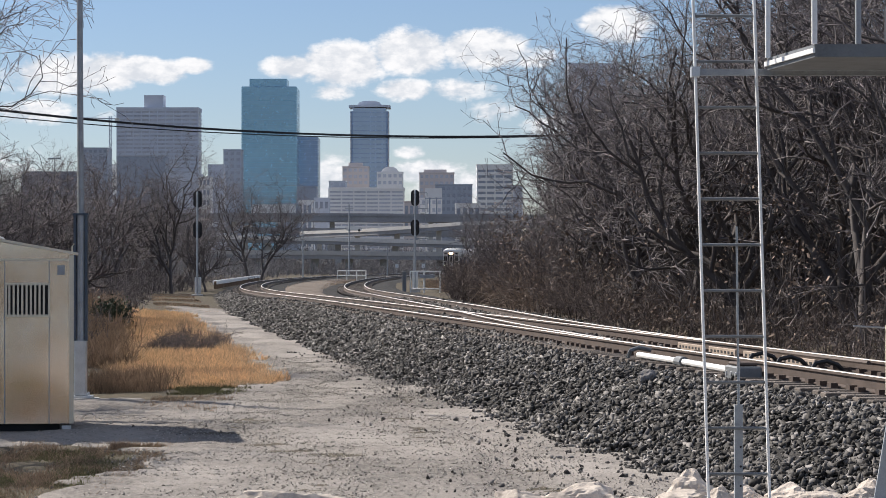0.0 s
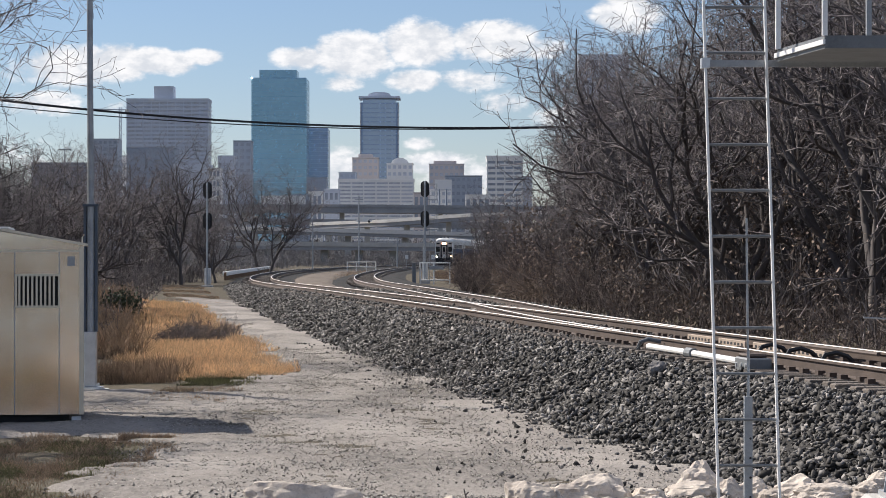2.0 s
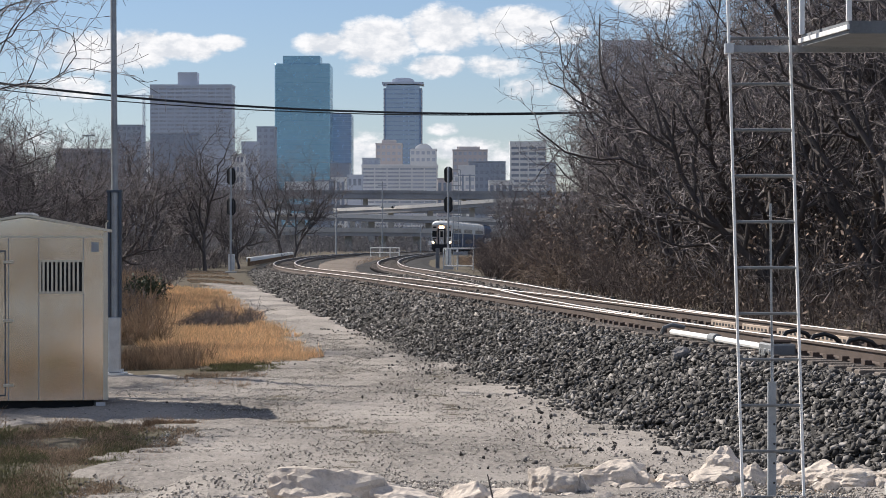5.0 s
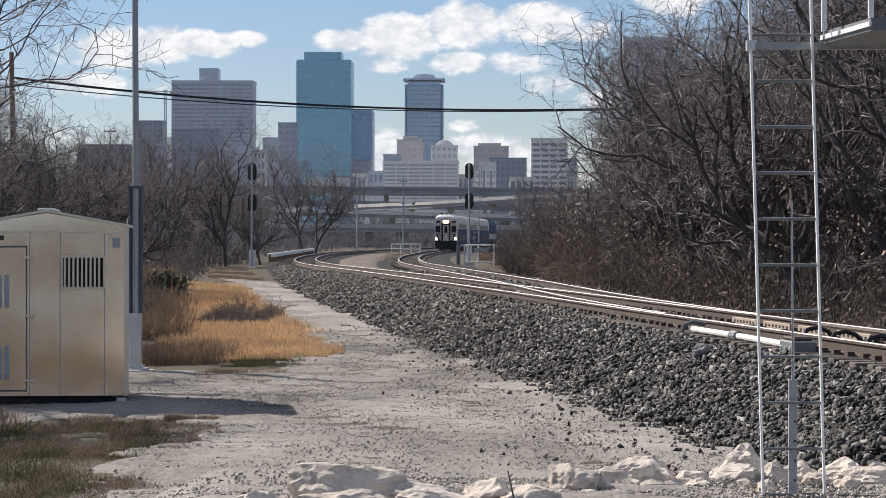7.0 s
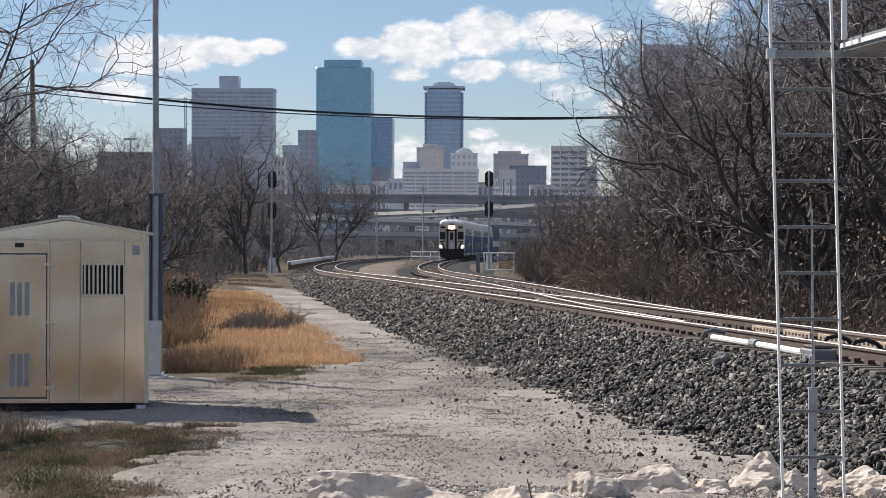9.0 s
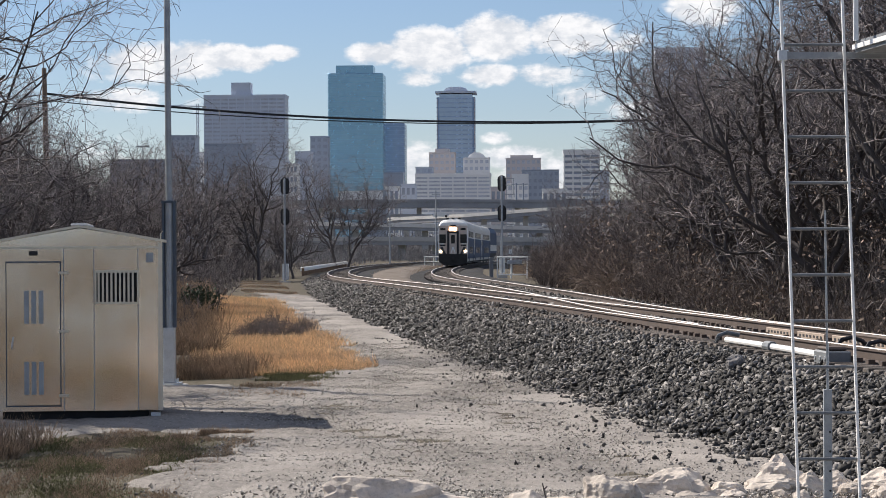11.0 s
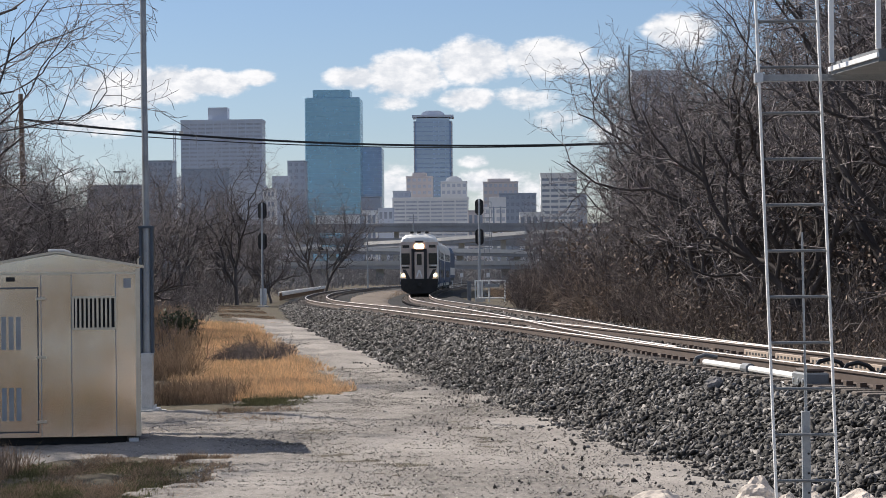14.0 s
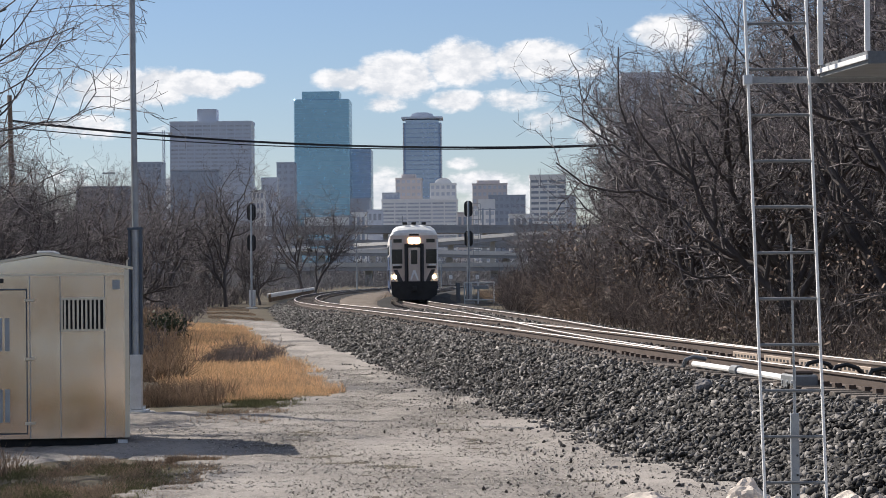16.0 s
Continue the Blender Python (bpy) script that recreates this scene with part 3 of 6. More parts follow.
pipe = thing("switch_pipe", "white-painted pipe beside the near rail", "pipe", kind="")
g = Geo().tube([along(38.8, -0.36, 0.92), along(36.2, -0.36, 0.92)], 0.046, 10)
part("pipe_section", g, M["white_paint"], pipe)
g = Geo().tube([along(36.0, -0.36, 0.92), along(33.4, -0.36, 0.91)], 0.046, 10)
part("pipe_section", g, M["white_paint"], pipe)
g = Geo().tube([along(36.3, -0.36, 0.92), along(35.95, -0.36, 0.92)], 0.075, 10)
part("coupling", g, M["galv_dark"], pipe)
g = Geo().tube([along(39.1, -0.50, 0.78), along(39.0, -0.44, 0.98), along(39.1, -0.30, 1.02), along(39.1, -0.1, 0.98)], 0.035, 8)
part("bent_bracket", g, M["galv_dark"], pipe)
x, y, z = along(32.6, -0.42, 0.76)
machine = thing("switch_machine", "dark steel switch box on the tie ends", "switch machine", at=(x, y, z), turn=7.5)
part("case", Geo().box(-0.16, 0.16, -0.40, 0.30, 0.04, 0.24, b=0.02), M["galv_dark"], machine)
part("cover", Geo().box(-0.13, 0.13, -0.30, 0.25, 0.24, 0.29, b=0.02), M["rail_side"], machine)
part("base_plate", Geo().box(-0.30, 0.30, -0.60, 0.40, 0.0, 0.04), M["rail_side"], machine)
for k in range(3):
    part("bolt", Geo().tube([(-0.175, -0.3 + k * 0.25, 0.14), (-0.155, -0.3 + k * 0.25, 0.14)], 0.03, 8), M["galv"], machine)


def slide_plate(y):
    """A tan slotted plate standing on the ties inside the track."""
    p = thing("slide_plate", "tan slotted steel plate bolted inside the track", "rail plate", at=(float(near_rail(y)) + 1.30, y, float(rail_z(y)) - 0.185), turn=8, group="slotted plates")
    part("plate", Geo().box(-0.02, 0.02, -0.85, 0.85, 0.0, 0.115, b=0.006), M["plate_tan"], p)
    for k in range(7):
        part("slot", Geo().box(-0.024, -0.0205, -0.72 + k * 0.22, -0.60 + k * 0.22, 0.035, 0.075), M["dark_gap"], p)
    for e in (-0.7, 0.7):
        part("foot", Geo().box(-0.10, 0.02, e - 0.06, e + 0.06, 0.0, 0.03), M["rail_side"], p)
    return p


for yy in (36.0, 38.1, 40.2, 42.3):
    slide_plate(yy)
part("pipe_stub", Geo().tube([along(34.0, -0.50, 0.80), along(33.3, -0.50, 0.795)], 0.04, 10), M["white_paint"], pipe)


def brace(at, turn):
    b = thing("rail_brace", "dark steel rail brace clamped inside the track", "rail brace", at=at, turn=turn, group="rail braces")
    part("plate", Geo().box(-0.30, 0.22, -0.10, 0.10, 0.0, 0.03), M["rail_side"], b)
    part("arch", Geo().tube([(-0.26, 0, 0.02), (-0.2, 0, 0.12), (-0.05, 0, 0.15), (0.1, 0, 0.10), (0.18, 0, 0.02)], 0.035, 6), M["black_paint"], b)
    return b


first_brace = brace((float(near_rail(35.2)) + 1.0, 35.2, 0.87), 8)
for y in (33.6, 36.7):
    copy_thing(first_brace, pose(float(near_rail(y)) + 1.02, y, 0.87, 0, 0, 8))


# Signal house
def signal_house():
    h = thing("signal_house", "tan-tinted aluminium railway signal house with low gable roof", "equipment shed", at=(-6.16, 34.2, 0.0), turn=8.2)
    w, dep, z0, ze, zp = 1.11, 2.3, 0.14, 2.46, 2.64
    t = 0.05
    out = [(-w, z0), (w, z0), (w, ze), (0, zp), (-w, ze)]
    part("front_wall", Geo().prism(out, 0.0, t), M["alu"], h)
    part("back_wall", Geo().prism(out, dep - t, dep), M["alu"], h)
    part("side_wall", Geo().box(-w, -w + t, t, dep - t, z0, ze), M["alu"], h)
    part("side_wall", Geo().box(w - t, w, t, dep - t, z0, ze), M["alu"], h)
    part("floor", Geo().box(-w + t, w - t, t, dep - t, z0, z0 + 0.06), M["alu_trim"], h)
    for s in (-1, 1):
        g = Geo()
        e = 0.07
        a, b = (s * (w + e), ze - 0.02 + 0.0), (0.0, zp + 0.012)
        vs = [(a[0], -e, a[1]), (b[0], -e, b[1]), (b[0], dep + e, b[1]), (a[0], dep + e, a[1])]
        vs += [(x, y, z + 0.035) for x, y, z in vs]
        g.add(vs, [(0, 1, 2, 3), (7, 6, 5, 4), (0, 4, 5, 1), (1, 5, 6, 2), (2, 6, 7, 3), (3, 7, 4, 0)])
        part("roof_panel", g, M["alu_trim"], h, "pale sheet-metal roof panel")
    part("ridge_cap", Geo().box(-0.12, 0.12, -0.085, dep + 0.085, zp + 0.03, zp + 0.065, b=0.012), M["white_paint"], h)
    # seams between the wall sheets
    for x in (-0.22, 0.19, 0.79):
        part("seam", Geo().box(x - 0.006, x + 0.006, -0.006, -0.001, z0, 2.36), M["galv_dull"], h)
    part("head_strip", Geo().box(-w, w, -0.012, -0.002, 2.36, 2.39), M["alu_trim"], h)
    part("corner_trim", Geo().box(w - 0.05, w + 0.012, -0.014, -0.002, z0, ze - 0.02), M["alu_trim"], h)
    part("corner_trim", Geo().box(w + 0.001, w + 0.013, -0.001, 0.06, z0, ze - 0.02), M["alu_trim"], h)
    # door with two louvres
    d = part("door", Geo().box(-0.99, -0.27, -0.030, -0.004, 0.22, 2.17, b=0.006), M["alu"], h, "flush metal door")
    for x0, x1, zz0, zz1 in ((-1.005, -0.99, 0.2, 2.19), (-0.27, -0.255, 0.2, 2.19), (-1.005, -0.255, 2.172, 2.19), (-1.005, -0.255, 0.202, 0.218)):
        part("door_gap", Geo().box(x0, x1, -0.012, -0.003, zz0, zz1), M["steel_blue"], h)
    for zz0, zz1 in ((1.34, 1.79), (0.37, 0.82)):
        for k in range(3):
            x = -0.755 + k * 0.098
            part("louvre_slot", Geo().box(x, x + 0.065, -0.040, -0.031, zz0, zz1), M["galv_dull"], d)
    part("handle", Geo().tube([(-0.92, -0.05, 1.0), (-0.92, -0.075, 1.03), (-0.90, -0.075, 1.16)], 0.014, 6), M["galv"], d)
    for zz in (2.03, 1.23, 0.35):
        part("hinge", Geo().box(-0.29, -0.15, -0.052, -0.031, zz - 0.02, zz + 0.02, b=0.005), M["alu_trim"], h)
    part("lamp", Geo().box(-0.69, -0.57, -0.05, -0.001, 2.27, 2.33, b=0.008), M["black_paint"], h, "small dark lamp above the door")
    part("plate", Geo().box(0.90, 1.0, -0.014, -0.001, 2.17, 2.30), M["galv_dull"], h)
    # barred ventilator
    part("vent_back", Geo().box(0.215, 0.785, -0.020, -0.001, 1.62, 2.05), M["dark_gap"], h)
    vent = part("vent_frame", Geo().box(0.20, 0.80, -0.07, -0.021, 2.03, 2.06).box(0.20, 0.80, -0.07, -0.021, 1.60, 1.63).box(0.20, 0.225, -0.07, -0.021, 1.63, 2.03).box(0.775, 0.80, -0.07, -0.021, 1.63, 2.03), M["alu_trim"], h)
    for k in range(9):
        x = 0.255 + k * 0.058
        part("bar", Geo().box(x - 0.014, x + 0.014, -0.06, -0.03, 1.63, 2.03), M["alu_trim"], vent)
    # skids below
    for y in (0.15, dep - 0.35):
        part("skid", Geo().box(-w + 0.05, w - 0.18, y, y + 0.2, -0.02, 0.14), M["under"], h)
    part("leg", Geo().box(w - 0.15, w - 0.02, 0.02, 0.16, -0.04, 0.11), M["galv"], h)
    for s in (-1, 1):
        part("lifting_eye", Geo().tube([(s * 1.1, 0.05, 2.46), (s * 1.1, 0.05, 2.56), (s * 1.13, 0.05, 2.60)], 0.012, 6), M["alu_trim"], h)


signal_house()
# Crushed-gravel pad round the house and the mast, with a ragged edge
pr = np.random.RandomState(23)
v, f = [], []
PN, PM = 120, 26
for j in range(PM):
    for k in range(PN):
        a = 2 * math.pi * k / PN
        edge = 1 + 0.05 * math.sin(3 * a + 1) + 0.05 * math.sin(7 * a) + 0.03 * math.sin(17 * a)
        u = j / (PM - 1) * edge
        x, y = -6.6 + 3.3 * u * math.cos(a), 37.2 + 6.6 * u * math.sin(a)
        v.append((x, y, float(rough_ground(x, y)) + (0.030 if j < PM - 1 else -0.04) + pr.uniform(-0.012, 0.012)))
for j in range(PM - 1):
    f += [(j * PN + k, j * PN + (k + 1) % PN, (j + 1) * PN + (k + 1) % PN, (j + 1) * PN + k) for k in range(PN)]
tagged(new("gravel_pad", quick("gravel_pad", v, f, M["gravel"])), "grey crushed gravel pad under the signal house", "gravel", kind="structure")


# Tall radio mast beside the house
def radio_mast():
    m = thing("radio_mast", "tall galvanised radio mast on a bolted base", "mast", at=(-6.17, 42.8, 0.0))
    part("base_plate", Geo().box(-0.2, 0.2, -0.2, 0.2, 0.05, 0.08), M["galv"], m)
    part("footing", Geo().tube([(0, 0, -0.1), (0, 0, 0.05)], 0.32, 16), M["concrete"], m)
    part("socket", Geo().box(-0.10, 0.10, -0.10, 0.10, 0.08, 1.02, b=0.012), M["galv"], m)
    part("lower_pole", Geo().tube([(0, 0, 1.0), (0, 0, 3.2)], 0.075, 12), M["galv_dull"], m)
    for s in (-1, 1):
        part("side_channel", Geo().box(s * 0.095 - 0.022, s * 0.095 + 0.022, -0.06, 0.06, 1.02, 3.17), M["steel_blue"], m, "dark channel")
    part("bracket", Geo().box(-0.13, 0.13, -0.08, 0.08, 3.15, 3.19), M["steel_blue"], m)
    part("upper_pole", Geo().tube([(0, 0, 3.2), (-0.02, 0, 6.0), (-0.03, 0, 10.5)], [0.056, 0.052, 0.045], 12), M["galv_dull"], m)
    for k in range(4):
        a = k * math.pi / 2 + math.pi / 4
        part("bolt", Geo().tube([(0.17 * math.cos(a), 0.17 * math.sin(a), 0.06), (0.17 * math.cos(a), 0.17 * math.sin(a), 0.14)], 0.018, 6), M["galv"], m)


radio_mast()


# Block signals along the line
def block_signal(at, top, heads, label, walkway):
    s = thing("block_signal", label, "railway signal", at=at, group="block signals")
    part("foundation", Geo().box(-0.35, 0.35, -0.35, 0.35, -0.25, 0.15, b=0.03), M["concrete"], s)
    part("mast", Geo().tube([(0, 0, 0.1), (0, 0, top - 0.3)], 0.065, 12), M["galv_dull"], s, "grey steel mast")
    part("cap", Geo().tube([(0, 0, top - 0.3), (0, 0, top - 0.2)], [0.065, 0.03], 12), M["galv_dull"], s)
    for z in heads:
        g = Geo()
        n = 20
        o = []
        for k in range(n):
            a = 2 * math.pi * k / n
            o.append((0.29 * math.cos(a), z + (0.26 if math.sin(a) > 0 else -0.26) + 0.29 * math.sin(a)))
        g.prism(o, 0.26, 0.30)
        head = part("signal_head", g, M["black_paint"], s, "black oval background with two lamps")
        for dz in (-0.25, 0.25):
            hood = Geo()
            ring = 10
            vs = []
            for yy in (0.30, 0.58):
                vs += [(0.13 * math.cos(math.pi * 2 * k / ring), yy, z + dz + 0.13 * math.sin(math.pi * 2 * k / ring)) for k in range(ring)]
            hood.add(vs, [(k, (k + 1) % ring, ring + (k + 1) % ring, ring + k) for k in range(ring) if math.sin(math.pi * 2 * (k + 0.5) / ring) > -0.4])
            part("hood", hood, M["black_paint"], head)
            part("lens", Geo().tube([(0, 0.305, z + dz), (0, 0.32, z + dz)], 0.10, 12), M["glass_dark"], head)
        part("housing", Geo().box(-0.16, 0.16, 0.09, 0.26, z - 0.4, z + 0.4, b=0.03), M["black_paint"], head)
    part("relay_case", Geo().box(-0.20, 0.20, 0.32, 0.62, 0.2, 1.25, b=0.02), M["galv"], s)
    if walkway:
        part("ladder", ladder_geo(0.50, 0.40, 0.1, top - 0.6, 0.35), M["galv_dull"], s, "narrow side ladder")
        for z in heads:
            part("platform", Geo().box(-0.05, 0.85, 0.1, 0.75, z - 0.75, z - 0.70), M["galv_dull"], s)
            g = Geo()
            for x in (0.1, 0.8):
                g.tube([(x, 0.7, z - 0.7), (x, 0.7, z + 0.35)], 0.025, 6)
            g.tube([(0.1, 0.7, z + 0.35), (0.8, 0.7, z + 0.35)], 0.025, 6)
            part("guard_rail", g, M["galv_dull"], s)
    return s


def ladder_geo(x, y, z0, z1, w):
    g = Geo()
    for s in (-0.5, 0.5):
        g.tube([(x + s * w, y, z0), (x + s * w, y, z1)], 0.018, 6)
    z = z0 + 0.2
    while z < z1:
        g.tube([(x - w / 2, y, z), (x + w / 2, y, z)], 0.012, 5)
        z += 0.305
    return g


block_signal((-15.75, 161.0, 0.30), 6.95, (6.25, 4.28), "two-headed block signal on a slim grey mast beside the bank", False)
block_signal((-1.87, 168.0, 0.60), 6.95, (6.23, 4.23), "two-headed block signal with platforms beside the curving track", True)

# White pipe barrier round the second signal's footing
frame_box = thing("pipe_barrier", "pale galvanised pipe barrier beside the signal", "barrier", at=(-1.3, 165.5, 0.50))
for x in (-0.85, 0.05, 1.10):
    part("post", Geo().tube([(x, 0, -0.1), (x, 0, 1.44)], 0.045, 8), M["white_paint"], frame_box)
for z in (0.25, 1.40):
    part("cross_rail", Geo().tube([(-0.85, 0, z), (1.10, 0, z)], 0.045, 8), M["white_paint"], frame_box)
part("control_box", Geo().box(-0.2, 0.75, -0.15, 0.15, 0.95, 1.2, b=0.02), M["galv_dull"], frame_box)
part("control_box", Geo().box(-1.38, -1.12, -0.2, 0.2, -0.1, 1.40, b=0.02), M["galv_dark"], frame_box)
far_frame = thing("pipe_barrier", "white pipe barrier between the two tracks", "barrier", at=(-10.9, 300.0, 0.7))
for x in (-1.7, -0.6, 0.6, 1.7):
    part("post", Geo().tube([(x, 0, -0.4), (x, 0, 1.0)], 0.06, 8), M["white_paint"], far_frame)
for z in (0.35, 0.95):
    part("cross_rail", Geo().tube([(-1.7, 0, z), (1.7, 0, z)], 0.055, 8), M["white_paint"], far_frame)
# Low white barrier blocks left of the bend
first_block = thing("guard_rail", "white guard rail on dark posts beside the bend", "guard rail", at=(-18.85, 211.0, -0.1), turn=2.5, group="guard rail sections")
for y in (-5.5, -2.7, 0.1, 2.9, 5.6):
    part("post", Geo().box(-0.11, 0.11, y - 0.11, y + 0.11, -0.1, 1.1), M["wood_pole"], first_block)
part("beam", Geo().box(-0.2, -0.11, -6.2, 6.2, 0.84, 1.16, b=0.02).box(0.11, 0.2, -6.2, 6.2, 0.84, 1.16, b=0.02), M["white_paint"], first_block)
for k in range(1, 10):
    copy_thing(first_block, pose(-18.85 - 0.535 * k, 211 + 12.4 * k, -0.1, 0, 0, 2.5))


# Ladder and platform of the signal bridge at the crossing
def signal_ladder():
    h = thing("signal_ladder", "galvanised steel signal ladder with narrow rungs", "ladder", at=(1.972, 16.7, 0.58))
    lean = -0.0305
    zt = 4.6

    def px(s, z):
        return s * 0.203 + lean * z
    for s in (-1, 1):
        g = Geo()
        vs = []
        for z in (-0.03, zt):
            vs += [(px(s, z) + a, b, z) for a, b in ((-0.008, -0.022), (0.008, -0.022), (0.008, 0.022), (-0.008, 0.022))]
        g.add(vs, [(0, 1, 5, 4), (1, 2, 6, 5), (2, 3, 7, 6), (3, 0, 4, 7), (4, 5, 6, 7), (3, 2, 1, 0)])
        part("side_rail", g, M["galv_bright"], h, "bright flat steel side rail")
    z = 0.03
    while z < zt:
        part("rung", Geo().tube([(px(-1, z), 0, z), (px(1, z), 0, z)], 0.0105, 8), M["galv_dark"], h)
        z += 0.3045
    # strut behind the ladder
    part("post", Geo().box(-0.028, 0.026, 0.05, 0.10, -0.06, 0.79), M["galv_dull"], h, "flat perforated steel post")
    part("rod", Geo().tube([(0.0, 0.07, 0.78), (-0.012, 0.07, 1.98)], 0.008, 6), M["galv_dull"], h)
    part("rod_tip", Geo().tube([(0.0, 0.07, 1.10), (0.0, 0.07, 0.79)], 0.011, 6), M["galv_dull"], h)
    for z in (0.12, 0.25, 0.38, 0.51, 0.64):
        part("hole", Geo().tube([(0.012, 0.046, z), (0.012, 0.0495, z)], 0.008, 8), M["dark_gap"], h)


signal_ladder()


def signal_bridge():
    h = thing("signal_mast", "grey galvanised signal mast with railed platform", "signal mast", at=(3.06, 16.7, 0.58))
    part("foundation", Geo().box(-0.30, 0.35, -0.3, 0.35, -0.3, 0.12, b=0.03), M["concrete"], h)
    part("base_flange", Geo().box(-0.2, 0.2, -0.2, 0.2, 0.12, 0.16), M["galv"], h)
    for s in (-1, 1):
        g = Geo().prism([(s * 0.10, 0.16), (s * 0.2, 0.16), (s * 0.10, 0.75)], -0.012, 0.012)
        part("gusset", g, M["galv_dull"], h)
    part("mast", Geo().tube([(0, 0, 0.16), (0, 0, 6.0)], 0.095, 16), M["galv"], h)
    part("junction_box", Geo().box(-0.14, 0.14, -0.24, -0.10, 0.85, 1.34, b=0.015), M["train_tan"], h)
    part("antenna_arm", Geo().tube([(-0.35, -0.1, 1.32), (0, -0.1, 1.30)], 0.007, 6), M["galv_dull"], h)
    # platform beam reaching over to the ladder
    part("cross_beam", Geo().box(-1.38, 0.2, 0.03, 0.07, 2.985, 3.03), M["galv_dull"], h)
    part("beam_plate", Geo().box(-1.41, -1.355, -0.03, 0.07, 2.975, 3.04), M["galv"], h)
    vs = [(-0.742, -1.04, 3.02), (0.4, -1.04, 3.02), (0.4, 0.02, 3.02), (-0.90, 0.02, 3.02)]
    vs += [(x, y, z + 0.08) for x, y, z in vs]
    part("platform", Geo().add(vs, [(0, 1, 2, 3), (7, 6, 5, 4), (0, 4, 5, 1), (1, 5, 6, 2), (2, 6, 7, 3), (3, 7, 4, 0)]), M["galv_dark"], h, "grey grating platform")
    part("toe_board", Geo().add([(-0.757, -1.06, 3.045), (-0.92, 0.04, 3.045), (-0.92, 0.04, 3.075), (-0.757, -1.06, 3.075), (-0.742, -1.06, 3.045), (-0.905, 0.04, 3.045), (-0.905, 0.04, 3.075), (-0.742, -1.06, 3.075)],
                                 [(0, 1, 2, 3), (7, 6, 5, 4), (0, 4, 5, 1), (3, 2, 6, 7), (0, 3, 7, 4), (1, 5, 6, 2)]), M["galv_bright"], h, "bright toe board")
    for x, y in ((-0.90, 0.0), (-0.742, -1.03), (-0.468, -1.03), (-0.02, -1.03)):
        part("railing_post", Geo().box(x - 0.016, x + 0.016, y - 0.016, y + 0.016, 3.1, 4.3), M["galv_bright"] if x < -0.6 else M["galv_dull"], h)
    part("hand_rail", Geo().tube([(-0.90, 0.0, 4.2), (-0.742, -1.03, 4.2), (0.3, -1.03, 4.2)], 0.02, 8), M["galv"], h)
    part("signal_back", Geo().box(-0.11, 0.25, -0.15, 0.1, 3.19, 3.45, b=0.02), M["black_paint"], h, "back of a black signal head")


signal_bridge()

# Utility pole and the wires across the line
pole = thing("utility_pole", "weathered brown wooden utility pole", "utility pole", at=(-23.3, 120.0, 0.3))
part("shaft", Geo().tube([(0, 0, -0.2), (0.1, 0, 6), (0.0, 0, 10.9)], [0.17, 0.14, 0.11], 10), M["wood_pole"], pole)
part("insulator", Geo().tube([(0.12, 0, 9.35), (0.22, 0, 9.35)], 0.05, 8), M["galv_dull"], pole)
part("insulator", Geo().tube([(0.12, 0, 9.1), (0.22, 0, 9.1)], 0.05, 8), M["galv_dull"], pole)
far_pole = thing("utility_pole", "brown wooden utility pole among bare trees", "utility pole", at=(24.5, 120.0, 0.5))
part("shaft", Geo().tube([(0, 0, -0.2), (0, 0, 10.6)], [0.17, 0.11], 10), M["wood_pole"], far_pole)


def wire(z_left, z_right, low, r, drift=0.0):
    pts = []
    for k in range(41):
        u = k / 40
        x = -23.15 + u * 47.6
        sag = 4 * u * (1 - u)
        pts.append((x, 120.0 + drift * u, z_left + (z_right - z_left) * u - low * sag))
    w = solid("overhead_wire", Geo().tube(pts, r, 6, caps=False), M["cable"], "black overhead cable sagging over the tracks", "cable", group="overhead wires")
    return w


wire(9.98, 10.0, 1.53, 0.045)
wire(9.64, 9.95, 1.40, 0.028, 0.3)
wire(9.92, 9.98, 1.53, 0.020, -0.2)


